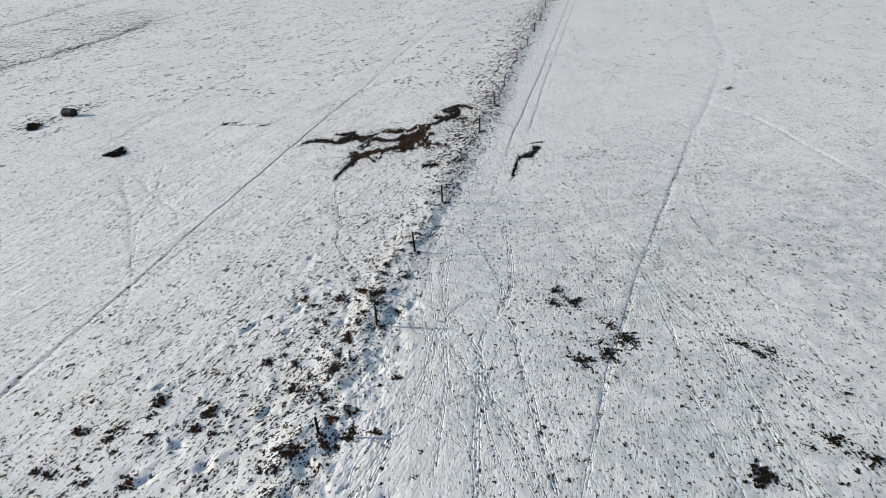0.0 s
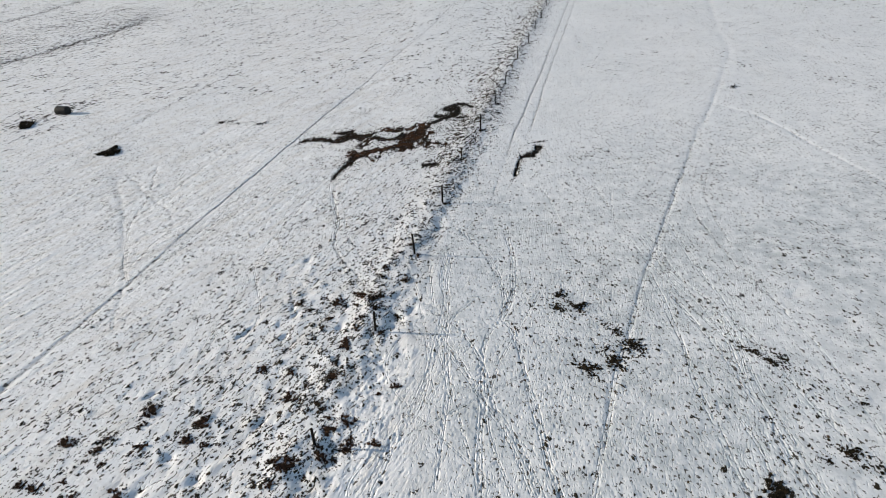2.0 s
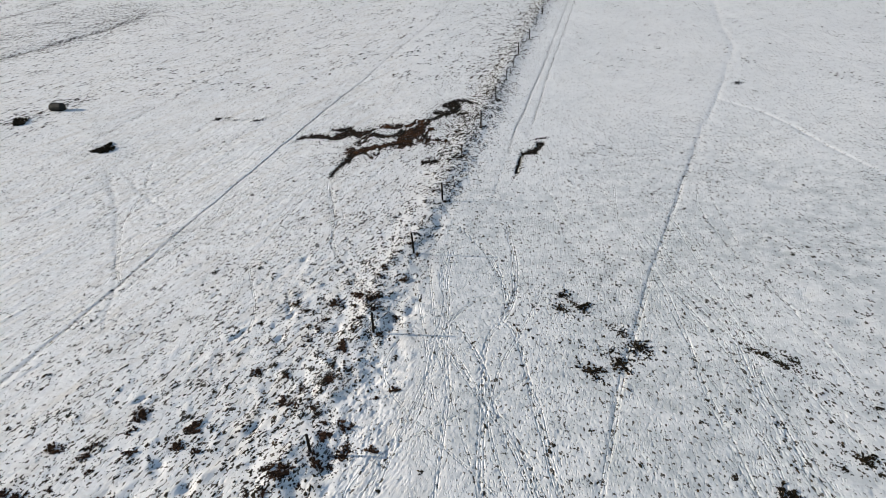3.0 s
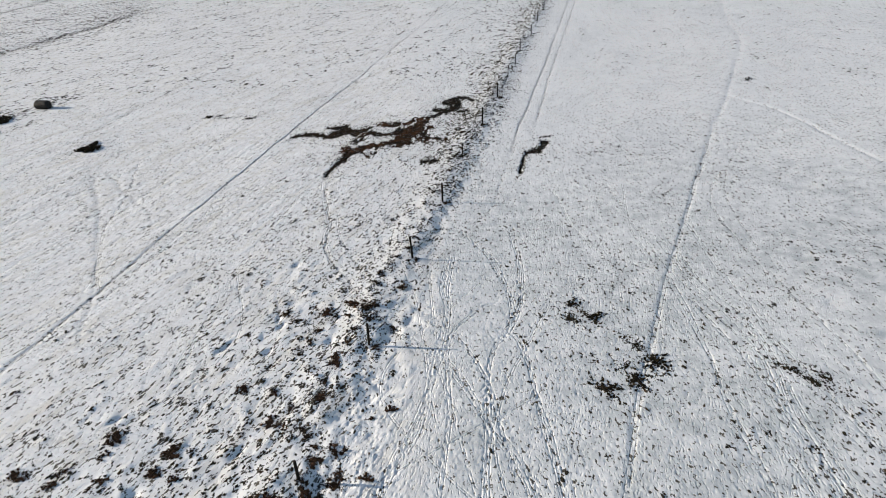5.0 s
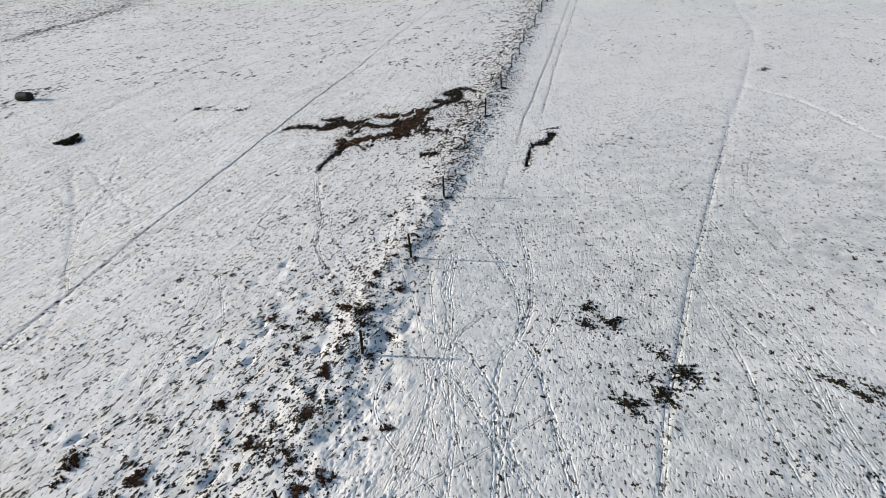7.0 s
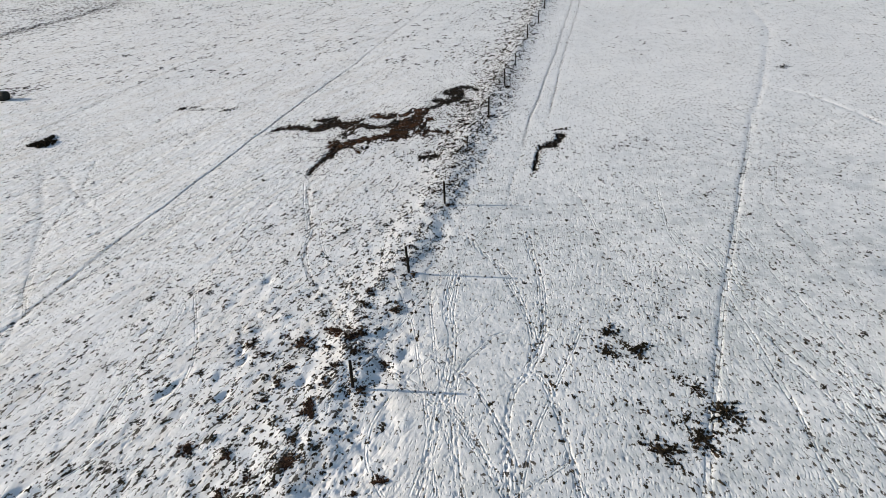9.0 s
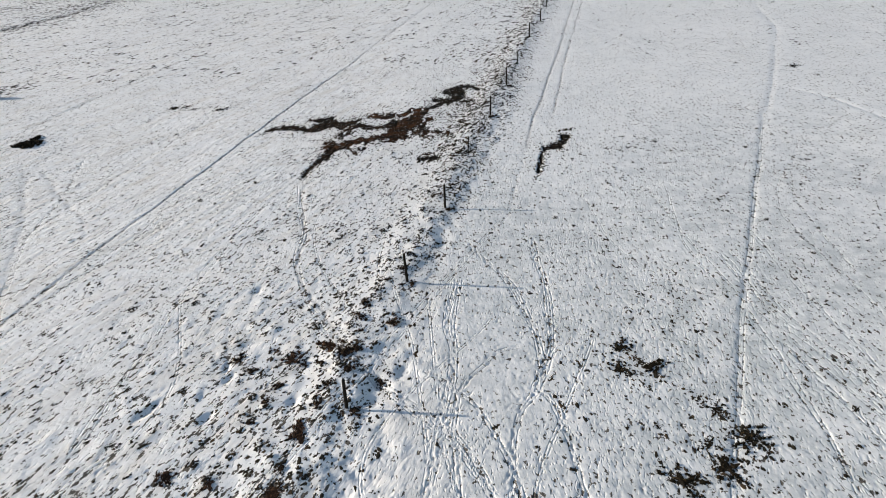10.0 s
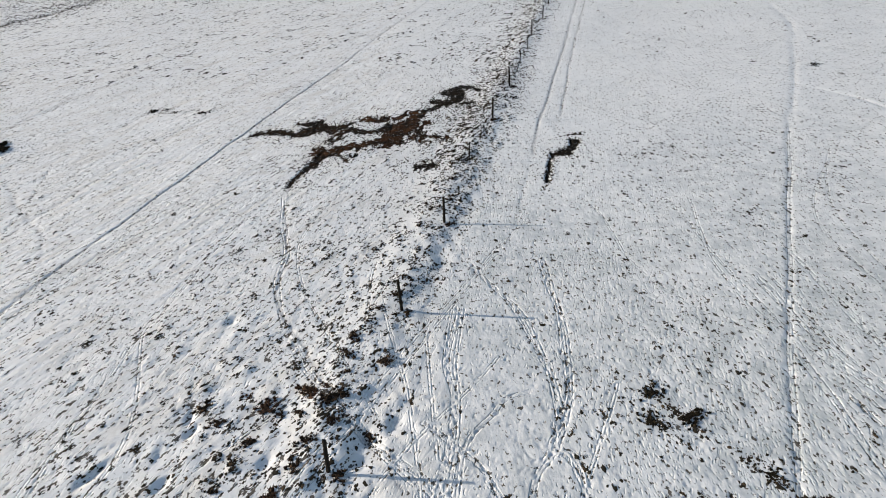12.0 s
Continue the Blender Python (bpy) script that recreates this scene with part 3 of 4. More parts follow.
def density(px, py):
    r = roughness(px, py)
    c, d = math.cos(radians(62)), math.sin(radians(62))
    a, b = px * c + py * d, py * c - px * d
    patch = 0.5 + 0.7 * swell(a / 1.3, b / 0.45, 44) * smooth(-off_fence(px, py), -1, 2) + 0.7 * swell(px / 2.4, py / 2.4, 41) + 1.0 * swell(px / 0.8, py / 0.9, 42) + 0.7 * swell(px / 0.3, py / 0.4, 43)
    s = off_fence(px, py)
    patch = patch + (1.2 * swell(a / 11, b / 1.6, 45) + 0.8 * swell(a / 3.5, b / 0.7, 46) - 0.22) * smooth(-s, 5, 10)
    lane = smooth(s, 0.8, 2.2) * smooth(-s, -7.5, -6.0)
    east = -0.05 * smooth(s, 2, 5)
    return np.clip((0.15 + east + 0.9 * r + np.exp(-(((s + 1.1) / 1.5) ** 2)) * (0.2 * smooth(py, 30, 40) + 0.5 * smooth(py, 46, 56))) * (1 - 0.15 * smooth(-s, 0, 3)) * (1 - 0.45 * smooth(s, 3, 6) * smooth(py, 38, 55)) * smooth(patch, 0.05, 1.0) * (1 - 0.75 * lane) * (1 - smooth(s, 0.8, 2.2) * (0.8 - 1.0 * smooth(swell(px / 2.4, py / 3.4, 55), -0.15, 0.35))), 0, 1)


# where the tussocks and clumps stand
BROWN_TUSSOCKS = [(-4.7, 18.9), (-4.8, 20.4), (-7.7, 17.7), (-12.1, 17.1), (-11.1, 16.6), (-11.7, 15.2), (-12.5, 14.9), (-9.6, 14.5), (-4.4, 15.2), (-2.3, 26.1), (-2.8, 22.0), (-3.5, 14.9), (-10.9, 17.2), (-9.5, 16.7), (-8.0, 16.8), (-3.2, 19.9), (-3.6, 25.6), (-10.0, 18.3), (-13.1, 15.1), (-2.4, 16.1), (-2.9, 15.6), (-4.1, 15.3), (-2.9, 17.1), (-2.3, 17.4), (-2.2, 16.1), (-1.3, 16.2), (-1.2, 18.9)]
PALE_TUSSOCKS = [(-1.5, 27.7), (-2.0, 25.7), (-2.6, 25.2), (-1.7, 24.9), (-2.5, 23.3), (-1.6, 25.9), (-4.0, 23.5), (-3.7, 24.2), (-1.4, 28.6), (-5.3, 25.7), (-4.3, 22.7), (-0.5, 27.4), (-4.8, 25.0), (-2.3, 24.1), (-0.7, 24.4)]
RUSHES = [(11.8, 13.2), (9.1, 21.0), (6.9, 19.7), (8.0, 20.1), (13.6, 20.2), (14.1, 19.5), (14.6, 19.7), (6.9, 25.3), (7.3, 24.3), (6.55, 24.2), (8.6, 22.3), (15.3, 13.7), (14.4, 14.7)]
SMALL_RUSHES = [(16.2, 17.0), (6.9, 21.7), (8.0, 20.9), (13.7, 14.4), (12.9, 44.2), (13.3, 43.7), (11.7, 43.0), (10.5, 42.9), (24.2, 59.4), (-0.6, 43.2), (33.6, 59.9), (28.1, 55.3)]
FAR_RUSHES = [(-16.7, 56.0), (-16.1, 56.0), (-15.3, 55.3), (-13.2, 54.6), (-6.9, 77.7), (-12.4, 82.4), (55.1, 98.3), (54.9, 84.5), (-0.3, 75.4), (27.6, 57.7)]
STRIP_TUSSOCKS = [(0.2445 * (y - 30) - 1.0 + rng.normal(0, 0.9), y) for y in np.r_[rng.uniform(13, 62, 64), rng.uniform(30, 62, 40)]]


BROWN_TUSSOCKS += [(x + rng.normal(0, 0.6), y + rng.normal(0, 0.45)) for x, y in BROWN_TUSSOCKS]


def dense_near(px, py):
    """Bits of grass thrown about mounds, mud and ditch."""
    out = 0 * px
    for cx, cy, rx, ry in ((-35.5, 58.9, 1.6, 2.2), (-33.2, 63.2, 2.0, 2.5), (-34.6, 60.6, 1.3, 2.2), (-33.6, 61.6, 1.8, 1.3), (-24.3, 50.2, 1.9, 1.8), (-15.5, 55.4, 2.4, 0.5), (-2, 50, 4.5, 2.6), (2.5, 53, 2.5, 4.5), (-4.6, 44.5, 1.0, 3.0), (0.9, 43.6, 1.5, 0.8)):
        out = np.maximum(out, np.exp(-(((px - cx) / rx) ** 2) - ((py - cy) / ry) ** 2))
    return out


tx, ty = scatter(-32, 34, 11, 64, 42.0)
keep = rng.random(len(tx)) < density(tx, ty) + 0.9 * dense_near(tx, ty)
tx, ty = tx[keep], ty[keep]
size = 0.043 * np.exp(rng.normal(0, 0.5, len(tx))) * (0.75 + 0.55 * roughness(tx, ty))
size = np.clip(size * np.where(off_fence(tx, ty) > 1.5, 0.78, 0.72), 0.012, 0.09)
for k in np.nonzero((size > 0.05) & (dense_near(tx, ty) < 0.25))[0]:
    press(tx[k] - 0.03, ty[k], rng.uniform(0, 3), size[k] * 2.6, size[k] * 2.0, -size[k] * rng.uniform(0.05, 0.25))
for px, py in fringe:
    tx, ty, size = np.r_[tx, px], np.r_[ty, py], np.r_[size, 0.052 * np.exp(rng.normal(0, 0.45, len(px)))]
# knots of several tufts, thick along the bank and loose on the open pasture
kx, ky = scatter(-17, 22, 11, 46, 1.3)
ks = off_fence(kx, ky)
likely = np.where(ks < 0.4, 0.85 * np.clip(roughness(kx, ky) - 0.25, 0, 1) + 0.06, 0.34 + 0.14 * smooth(ks, 6, 9)) * (0.6 + 1.2 * swell(kx / 3.0, ky / 3.5, 47))
likely = likely * (1 + 0.7 * smooth(-ky, -21.5, -18) * (ks < 0.4)) + 1.1 * np.exp(-(((kx + 11.5) / 5.0) ** 2) - ((ky - 15.2) / 2.4) ** 2)
likely = likely * (1 - np.exp(-(((kx - 3.1) / 0.9) ** 2) - ((ky - 25.4) / 2.6) ** 2))
keep = rng.random(len(kx)) < likely
kx, ky = kx[keep], ky[keep]
many = np.where(off_fence(kx, ky) < 0.4, rng.integers(4, 16, len(kx)), rng.integers(2, 11, len(kx)))
wide = np.repeat(0.018 * np.sqrt(many) * rng.uniform(0.7, 1.4, len(kx)), many)
kx, ky = np.repeat(kx, many), np.repeat(ky, many)
tx, ty = np.r_[tx, kx + wide * rng.normal(0, 1, len(kx))], np.r_[ty, ky + wide * rng.normal(0, 1, len(kx))]
size = np.r_[size, np.where(off_fence(kx, ky) > 1, 0.041, 0.036) * np.exp(rng.normal(0, 0.45, len(kx)))]
# coarse tufts on and under the lee of the bank
ly = np.r_[rng.uniform(15, 68, 1000), rng.uniform(36, 62, 1500)]
lx = 0.2445 * (ly - 30) + rng.normal(0.1, 0.75, len(ly))
keep = swell(lx / 0.9, ly / 1.4, 49) > -0.05 - 0.2 * smooth(ly, 32, 42)
tx, ty, size = np.r_[tx, lx[keep]], np.r_[ty, ly[keep]], np.r_[size, (0.044 + 0.008 * smooth(ly[keep], 34, 42)) * np.exp(rng.normal(0, 0.45, keep.sum()))]
cx, cy = np.array(STRIP_TUSSOCKS + BROWN_TUSSOCKS + PALE_TUSSOCKS + RUSHES + SMALL_RUSHES).T
cx, cy = np.repeat(cx, 18), np.repeat(cy, 18)
tx, ty = np.r_[tx, cx + rng.normal(0, 0.30, len(cx))], np.r_[ty, cy + rng.normal(0, 0.34, len(cx))]
size = np.r_[size, 0.028 * np.exp(rng.normal(0, 0.5, len(cx)))]
# rushes straggle away from the fence towards the south
cx, cy = np.repeat(np.array(RUSHES), 60, axis=0).T
slide = rng.normal(0, 0.45, len(cx))
tx, ty = np.r_[tx, cx + 0.55 * slide + rng.normal(0, 0.10, len(cx))], np.r_[ty, cy - slide + rng.normal(0, 0.12, len(cx))]
size = np.r_[size, 0.042 * np.exp(rng.normal(0, 0.5, len(cx)))]
size = np.clip(size, 0.012, 0.08)
fx, fy = scatter(-85, 75, 28, 165, 9.0)
keep = (rng.random(len(fx)) < density(fx, fy) + dense_near(fx, fy)) & ((np.abs(fx - 1) > 33) | (fy > 64))
fx, fy = fx[keep], fy[keep]
far_size = 0.108 * np.exp(rng.normal(0, 0.5, len(fx)))
# the last course's tufts stand in for blue shade from mound to bale
for line, each, spread, big in (([(2.6, 44), (6.2, 60), (7.8, 66), (13.6, 90), (20, 116)], 0.035, 0.95, 0.085), ([(8.5, 46), (9.2, 46.7)], 0.03, 0.2, 0.08), (FAR_DITCH, 0.07, 0.7, 0.11), (FAR_DITCH, 0.02, 3.0, 0.085), (SEDGE_LINE, 0.10, 1.3, 0.12), (FAR_BANK, 0.08, 1.3, 0.11), ([(-66, 92), (-60, 104), (-55, 116), (-51, 130)], 0.014, 6.0, 0.085), ([(-62, 113), (-58, 112.8), (-54.5, 111.7)], 0.2, 0.5, 0.2), ([(-53.8, 125.5), (-52.5, 129)], 0.15, 0.3, 0.2), ([(-35.6, 59), (-34.6, 60.6), (-33.2, 62.6), (-32.3, 65)], 0.07, 0.6, 0.06)):
    px, py, turn, at = course(line, each)
    patchy = swell(at / 2.5, 0 * at + len(at), 48) > -0.2
    px, py = px[patchy] + rng.normal(0, spread, patchy.sum()), py[patchy] + rng.normal(0, spread, patchy.sum())
    fx, fy, far_size = np.r_[fx, px], np.r_[fy, py], np.r_[far_size, big * np.exp(rng.normal(0, 0.4, len(px)))]
far_size = np.clip(far_size, 0.03, 0.2)


# ---- the ground as one sheet ----
def sheet(name, px, py, pz, mat, layers=(), keep=None):
    """A smooth mesh over a grid of places; keep: which corners belong to it."""
    rows, cols = px.shape
    idx = np.arange(rows * cols).reshape(rows, cols)
    quads = np.stack([idx[:-1, :-1], idx[:-1, 1:], idx[1:, 1:], idx[1:, :-1]], -1).reshape(-1, 4)
    co = np.stack([px, py, pz], -1).reshape(-1, 3)
    if keep is not None:
        quads = quads[keep.ravel()[quads].all(1)]
        used, quads = np.unique(quads, return_inverse=True)
        co, quads = co[used], quads.reshape(-1, 4)
    me = bpy.data.meshes.new(name)
    me.vertices.add(len(co))
    me.vertices.foreach_set("co", co.astype(np.float32).ravel())
    me.loops.add(quads.size)
    me.loops.foreach_set("vertex_index", quads.astype(np.int32).ravel())
    me.polygons.add(len(quads))
    me.polygons.foreach_set("loop_start", np.arange(0, quads.size, 4, dtype=np.int32))
    me.polygons.foreach_set("use_smooth", np.ones(len(quads), bool))
    for layer, values in layers:
        me.attributes.new(layer, "FLOAT", "POINT").data.foreach_set("value", values.astype(np.float32).ravel())
    me.update(calc_edges=True)
    me.materials.append(mat)
    return new(name, me)


BARE = np.clip(BARE, -1, 1.2) * near
ground = sheet("ground", X, Y, Z, SNOW, (("rough", ROUGH), ("bare", BARE), ("trod", TROD), ("track", TRACK), ("shade_or_packed", SHADE_OR_PACKED)))
tagged(ground, "hummocky pasture under a thin, trodden cover of snow", "snow field", kind="structure")
for x0, x1, y0, y1, chains, ragged, label, mat in mud_laid:
    px, py = np.meshgrid(np.arange(x0, x1, 0.035), np.arange(y0, y1, 0.07))
    far = bared(px, py, chains, ragged)
    lumps = 0.012 + (0.09 * np.abs(swell(px / 0.34, py / 0.5, 34)) + 0.05 * np.abs(swell(px / 0.17, py / 0.3, 35))) * smooth(-far, 0.0, 0.10)
    tagged(sheet("mud", px, py, height(px, py) + lumps - 0.10 * smooth(far, -0.01, 0.05), mat, keep=far < 0.05), label, "mud", kind="structure")


# ---- grass ----
def joined(name, co, tris, mat):
    me = bpy.data.meshes.new(name)
    me.vertices.add(len(co))
    me.vertices.foreach_set("co", np.asarray(co, np.float32).ravel())
    me.loops.add(tris.size)
    me.loops.foreach_set("vertex_index", tris.astype(np.int32).ravel())
    me.polygons.add(len(tris))
    me.polygons.foreach_set("loop_start", np.arange(0, tris.size, 3, dtype=np.int32))
    me.update(calc_edges=True)
    me.materials.append(mat)
    return new(name, me)


def tuft_shape(blades, lean):
    """A flat ragged mat with short blades out of it, about 1 across: corners and triangles."""
    n = 9 if blades else 5
    start, bite = rng.uniform(0, 6.28), rng.integers(2, 5)
    co = []
    for a in range(n):
        b, w = start + (a + rng.uniform(-0.4, 0.4)) * 2 * math.pi / n, rng.uniform(0.8, 1.15) * (rng.uniform(0.55, 0.85) if a % bite == 0 else 1)
        co.append((math.cos(b) * w, math.sin(b) * w, -0.12))
    co.append((rng.uniform(-0.35, 0.35), rng.uniform(-0.35, 0.35), rng.uniform(0.15, 0.4)))
    tris = [(a, (a + 1) % n, n) for a in range(n)]
    for _ in range(blades):
        a, r = rng.uniform(0, 2 * math.pi), rng.uniform(0.2, 1.0)
        x, y = r * math.cos(a), r * math.sin(a)
        out, up, w = rng.uniform(0.1, 0.45), rng.uniform(0.2, 0.6), rng.uniform(0.10, 0.22)
        b = a + rng.normal(0, 0.9)
        k = len(co)
        co += [(x - w * math.sin(b), y + w * math.cos(b), 0), (x + w * math.sin(b), y - w * math.cos(b), 0), (x + out * math.cos(b) + lean, y + out * math.sin(b), up)]
        tris.append((k, k + 1, k + 2))
    return np.array(co), np.array(tris)


def strew(name, px, py, size, blades, label, mat):
    shapes = [tuft_shape(blades, rng.uniform(0.0, 0.6)) for _ in range(9)]
    pick, cos, faces, base = rng.integers(0, 9, len(px)), [], [], 0
    pz = height(px, py)
    west = off_fence(px, py) < 0
    turn = np.where(west, radians(64), radians(92)) + rng.normal(0, 0.3 if blades else 0.2, len(px))
    for k, (co, tris) in enumerate(shapes):
        at = np.nonzero(pick == k)[0]
        long, flat = size[at] * rng.uniform(0.9, 2.1, len(at)) * np.where(west[at] & (blades == 0), 1.7, 1.0), size[at] * rng.uniform(0.6, 1.3, len(at)) * (1.0 if blades else 0.7)
        c, d = np.cos(turn[at]), np.sin(turn[at])
        lx, ly = co[:, 0] * long[:, None], co[:, 1] * size[at][:, None]
        v = np.stack([px[at][:, None] + lx * c[:, None] - ly * d[:, None], py[at][:, None] + lx * d[:, None] + ly * c[:, None], pz[at][:, None] + co[:, 2] * flat[:, None]], -1)
        cos.append(v.reshape(-1, 3))
        faces.append((tris[None] + (base + np.arange(len(at)) * len(co))[:, None, None]).reshape(-1, 3))
        base += len(at) * len(co)
    ob = joined(name, np.concatenate(cos), np.concatenate(faces), mat)
    return tagged(ob, label, "grass", kind="stuff")


strew("grass_tufts", tx, ty, size, 3, "dark dead grass tufts poking through thin snow", GRASS)
strew("far_grass_tufts", fx, fy, far_size, 0, "dark grass tufts dotted over the far snow, a few standing in for shade", GRASS)


def finished(name, bm, mat):
    me = bpy.data.meshes.new(name)
    bm.to_mesh(me)
    bm.free()
    me.materials.append(mat)
    return me


def clump_shape(blades, tall, lumps, mat, spread=1.0):
    """The two parts of a tussock about 1 m across: its lumpy matted foot, and the arching blades."""
    bm = bmesh.new()
    heads = []
    arms = [(rng.uniform(0, 2 * math.pi), rng.uniform(0.5, 1.0)) for _ in range(6)]
    for k in range(lumps):
        # lumps straggle out along a few arms
        a, far = arms[k % 6]
        a, r = a + rng.normal(0, 0.35), spread * 0.52 * far * rng.random() ** 0.8
        w = rng.uniform(0.35, 1.05) * 0.46 / math.sqrt(lumps) * (1.25 - 0.7 * r)
        h = tall * rng.uniform(0.35, 0.9)
        heads.append((r * math.cos(a), r * math.sin(a), w, h))
    star = [max([0.09] + [0.50 * far * math.exp(-(((b - a + math.pi) % (2 * math.pi) - math.pi) / 0.20) ** 2) for a, far in arms]) for b in (k * math.pi / 20 for k in range(40))]
    base = [bm.verts.new((math.cos(k * math.pi / 20) * (q := spread * star[k] * rng.uniform(0.8, 1.15)), math.sin(k * math.pi / 20) * q, -0.03)) for k in range(40)]
    top = bm.verts.new((0, 0, 0.4 * tall))
    for k in range(40):
        bm.faces.new((base[k], base[(k + 1) % 40], top))
    for x, y, w, h in heads:
        made = bmesh.ops.create_icosphere(bm, subdivisions=1 if lumps < 30 else 2, radius=1.0)["verts"]
        for v in made:
            k = 1 + 0.8 * noise.noise(v.co * 2.6 + Vector((x, y, 7)) * 9)
            v.co = Vector((x + v.co.x * w * k, y + v.co.y * w * k, v.co.z * h * k))
    foot = finished("mat", bm, mat)
    bm = bmesh.new()
    for _ in range(blades):
        x, y, w, h = heads[int(rng.integers(len(heads)))]
        a, r = rng.uniform(0, 2 * math.pi), w * math.sqrt(rng.random())
        bx, by = x + r * math.cos(a), y + r * math.sin(a)
        b, out, up = a + rng.normal(0, 0.5), w * rng.uniform(0.3, 1.6), h * rng.uniform(0.5, 1.25)
        t, z = rng.uniform(0.008, 0.018), h * 0.55 * (1 - (r / w) ** 2)
        sx, sy = -math.sin(b) * t, math.cos(b) * t
        p = [bm.verts.new(q) for q in (
            (bx - sx, by - sy, z), (bx + sx, by + sy, z),
            (bx + out * 0.55 * math.cos(b) + sx, by + out * 0.55 * math.sin(b) + sy, z + up * 0.75),
            (bx + out * 0.55 * math.cos(b) - sx, by + out * 0.55 * math.sin(b) - sy, z + up * 0.75),
            (bx + out * math.cos(b), by + out * math.sin(b), z + up * rng.uniform(0.5, 1.0)))]
        bm.faces.new((p[0], p[1], p[2], p[3]))
        bm.faces.new((p[3], p[2], p[4]))
    return foot, finished("foliage", bm, mat)


def stand(name, shapes, places, sizes, label, category, group, sink=0.0):
    for k, (x, y) in enumerate(places):
        ob = new(name)
        for piece, mesh in zip(("mat", "foliage"), shapes[k % len(shapes)]):
            child = tagged(new(piece, mesh), kind="stuff" if piece == "foliage" else "")
            child.parent = ob
        w = sizes[k % len(sizes)]
        ob.location = (x, y, float(height(np.array(x), np.array(y))) - sink)
        ob.rotation_euler = (0, 0, rng.uniform(0, 6.28))
        ob.scale = (w * rng.uniform(0.8, 1.35), w * rng.uniform(0.7, 1.0), w * rng.uniform(0.45, 0.7))
        tagged(ob, label, category, group)


tussocks = [clump_shape(260, 0.18, 14, STRAW, 1.25) for _ in range(4)]
brown = [clump_shape(260, 0.16, 14, BRACKEN, 1.25) for _ in range(4)]
stand("grass_tussock", brown,
      BROWN_TUSSOCKS,
      (0.7, 0.42, 0.8, 0.34, 0.52, 0.3, 0.44), "brown dry grass tussock standing out of the snow", "grass tussock", "tussocks along the fence bank")
stand("grass_tussock", tussocks,
      PALE_TUSSOCKS,
      (0.5, 0.62, 0.44, 0.55), "pale straw grass tussock half buried in snow", "grass tussock", "tussocks along the fence bank")

stand("grass_tussock", tussocks, STRIP_TUSSOCKS, (0.26, 0.34, 0.22, 0.42, 0.3), "small dead grass tussock on the fence bank", "grass tussock", "tussocks along the fence bank")
rushes = [clump_shape(520, 0.08, 40, RUSH, 1.8) for _ in range(4)]
stand("rush_clump", rushes,
      RUSHES,
      (1.25, 1.0, 0.85, 0.7, 0.36, 0.46, 0.4, 0.7, 0.8, 0.65, 0.5, 0.65, 0.65), "dark matted rush clump trodden into the snow", "rush clump", "dark clumps on the pasture")
stand("rush_clump", rushes,
      SMALL_RUSHES,
      (0.32, 0.26, 0.38), "small dark rush clump in thin snow", "rush clump", "dark clumps on the pasture")
stand("heather_mound", [clump_shape(700, 0.14, 60, RUSH, 1.0) for _ in range(2)],
      [(-35.2, 58.0), (-23.9, 49.9), (-24.5, 49.5), (-23.9, 49.2)], (2.6, 2.1, 1.8, 1.6), "low black heather mound free of snow", "heather", "mounds on the far pasture")
stand("rush_clump", rushes, FAR_RUSHES,
      (0.8, 0.6, 0.5), "dark rush clump on the far snow", "rush clump", "dark clumps on the pasture")


def round_bale(radius, long):
    """A wrapped bale lying on its side, sagging, with rounded shoulders and wrinkled film."""
    bm = bmesh.new()
    sides, loops = 36, []
    for along, w in ((-0.5, 0.0), (-0.5, 0.55), (-0.49, 0.84), (-0.45, 0.96), (-0.36, 1.0), (-0.2, 1.02), (0.0, 1.0), (0.2, 1.02), (0.36, 1.0), (0.45, 0.96), (0.49, 0.84), (0.485, 0.55), (0.48, 0.0)):
        loop = []
        for k in range(sides):
            a = k * 2 * math.pi / sides
            q = radius * max(w, 0.02) * (1 + 0.05 * noise.noise((math.cos(a) * 1.7, math.sin(a) * 1.7, along * 3)))
            loop.append(bm.verts.new((along * long, math.cos(a) * q * 1.05, max(math.sin(a) * q, -0.86 * radius))))
        loops.append(loop)
    for lo, hi in zip(loops, loops[1:]):
        for k in range(sides):
            bm.faces.new((lo[k], lo[(k + 1) % sides], hi[(k + 1) % sides], hi[k]))
    bm.faces.new(list(reversed(loops[0])))
    bm.faces.new(loops[-1])
    bmesh.ops.recalc_face_normals(bm, faces=bm.faces)
    me = finished("round_bale", bm, WRAP)
    for f in me.polygons:
        f.use_smooth = True
    ob = new("round_bale", me)
    x, y = -33.0, 61.3
    ob.location = (x, y, float(height(np.array(x), np.array(y))) + 0.80 * radius)
    ob.rotation_euler = (0, 0, radians(-12))
    tagged(ob, "old dark grey wrapped round bale lying in the snow", "bale")


round_bale(0.38, 1.3)


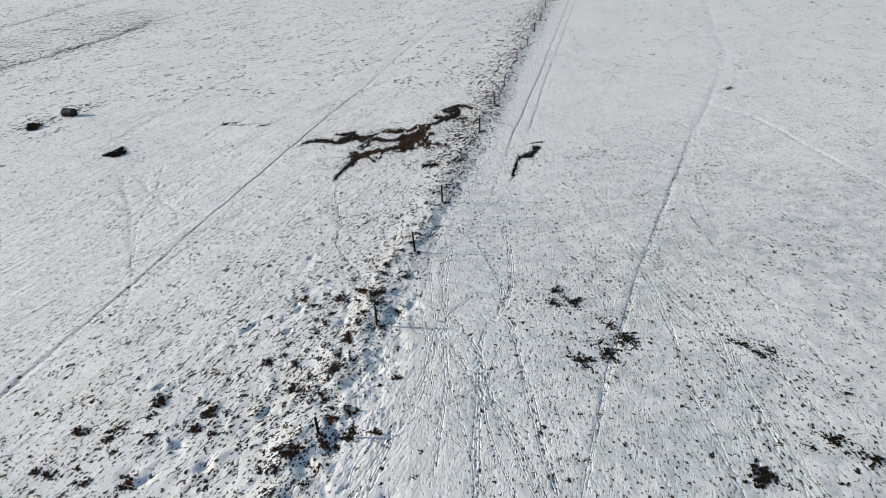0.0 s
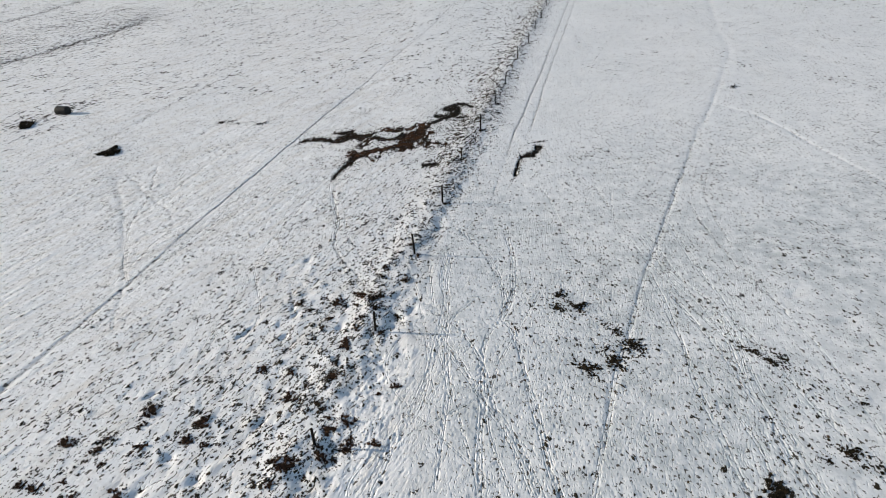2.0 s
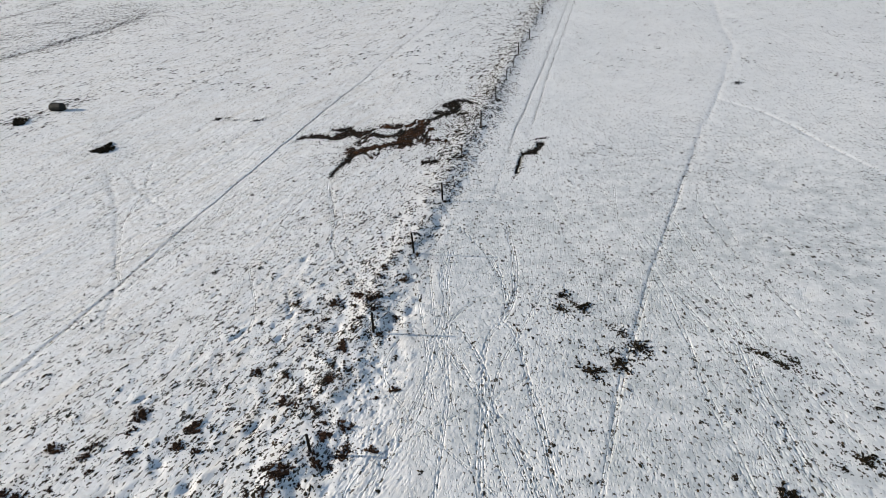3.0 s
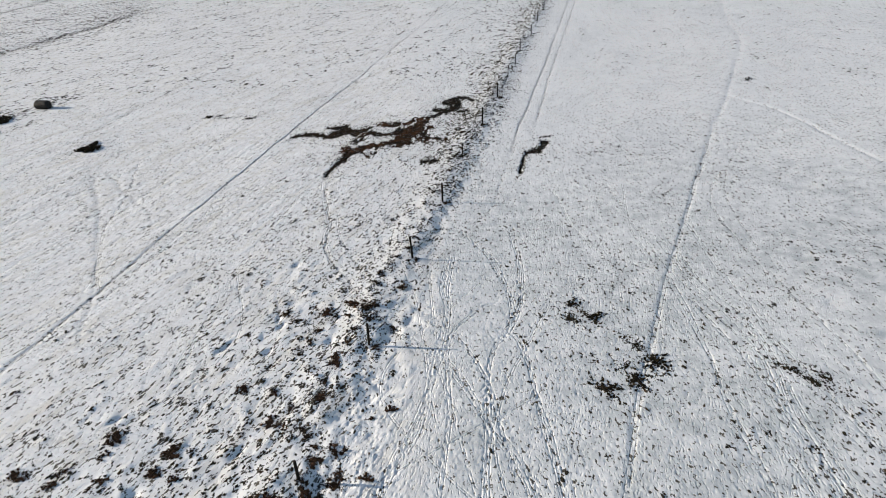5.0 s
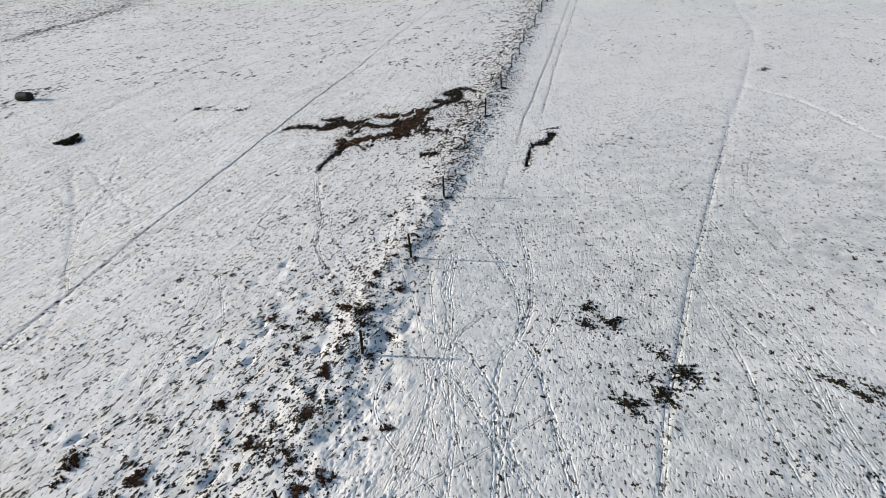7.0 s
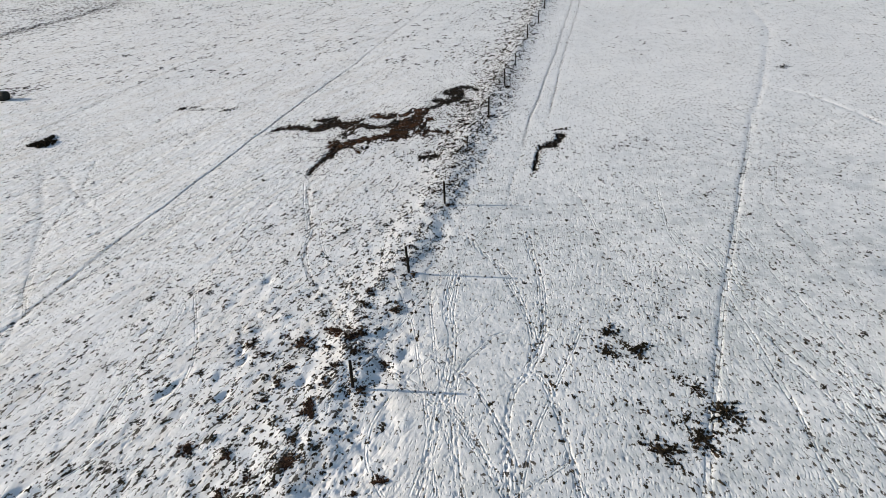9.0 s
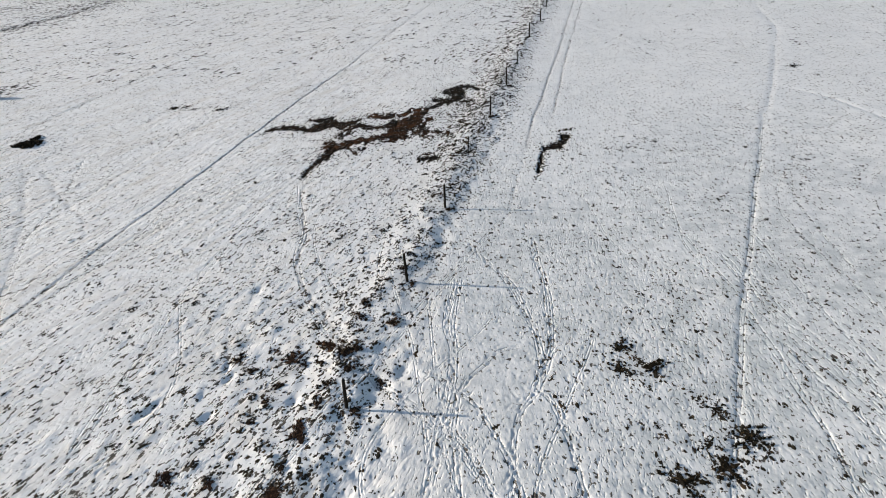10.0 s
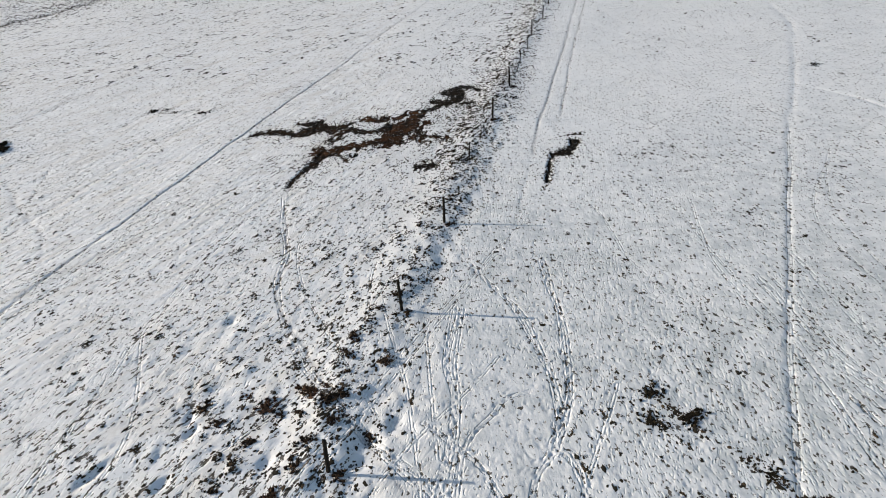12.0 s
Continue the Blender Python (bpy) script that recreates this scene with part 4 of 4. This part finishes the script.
# ---- the old fence: posts alone are left ----
def post_shape(radius, tall, knobs):
    bm = bmesh.new()
    rings, sides = 7, 10
    loops = []
    for r in range(rings):
        z = -0.35 + (tall + 0.35) * r / (rings - 1)
        w = radius * (1.06 - 0.12 * r / (rings - 1))
        loops.append([bm.verts.new((math.cos(a * 2 * math.pi / sides) * w * (1 + 0.10 * noise.noise((a * 0.9, r * 0.3, knobs))), math.sin(a * 2 * math.pi / sides) * w * (1 + 0.10 * noise.noise((a * 0.9, r * 0.3, knobs + 5))), z)) for a in range(sides)])
    rim = [bm.verts.new((v.co.x * 0.8, v.co.y * 0.8, tall + 0.012 + 0.025 * v.co.x / radius)) for v in loops[-1]]
    loops.append(rim)
    for lo, hi in zip(loops, loops[1:]):
        for a in range(sides):
            bm.faces.new((lo[a], lo[(a + 1) % sides], hi[(a + 1) % sides], hi[a]))
    bm.faces.new(rim)
    bm.faces.new(list(reversed(loops[0])))
    me = bpy.data.meshes.new("fence_post")
    bm.to_mesh(me)
    bm.free()
    me.materials.append(WOOD)
    return me


stout = [post_shape(0.052, 1.18, k) for k in range(3)]
slim = [post_shape(0.034, 1.0, k + 9) for k in range(2)]


def fence_post(mesh, x, y, scale, label):
    ob = new("fence_post", mesh)
    ob.location = (x, y, float(height(np.array(x), np.array(y))) - 0.05)
    ob.rotation_euler = (radians(rng.normal(0, 1.6)), radians(rng.normal(0, 1.8)), rng.uniform(0, 6))
    ob.scale = (1, 1, scale)
    tagged(ob, label, "fence post", "posts of the old fence")


POSTS = [(-3.3, 16.3, 0.66), (-1.61, 23.1, 0.86), (0.0, 30.0, 1.02), (1.6, 36.45, 1.0), (4.83, 49.75, 1.08), (6.58, 56.5, 1.05), (10.45, 73.0, 1.1), (12.6, 80.5, 1.05), (14.5, 88.6, 1.0), (16.4, 96.0, 1.0), (18.6, 106.0, 1.0), (20.6, 114.0, 1.0)]
for k, (x, y, scale) in enumerate(POSTS):
    fence_post(stout[k % 3], x, y, scale, "weathered round wooden fence post standing in snow")
stand("grass_tussock", tussocks, [(x + 0.10 + 0.05 * (k % 3), y - 0.12) for k, (x, y, _) in enumerate(POSTS[:8])], (0.55, 0.62, 0.5, 0.45), "dark dead grass at a fence post's foot", "grass tussock", "tussocks along the fence bank")
for k, (x, y, scale) in enumerate([(3.05, 43.3, 1.0), (8.05, 62.4, 1.0), (9.3, 67.2, 1.05)]):
    fence_post(slim[k % 2], x, y, scale, "slim grey wooden stake standing in the fence line")
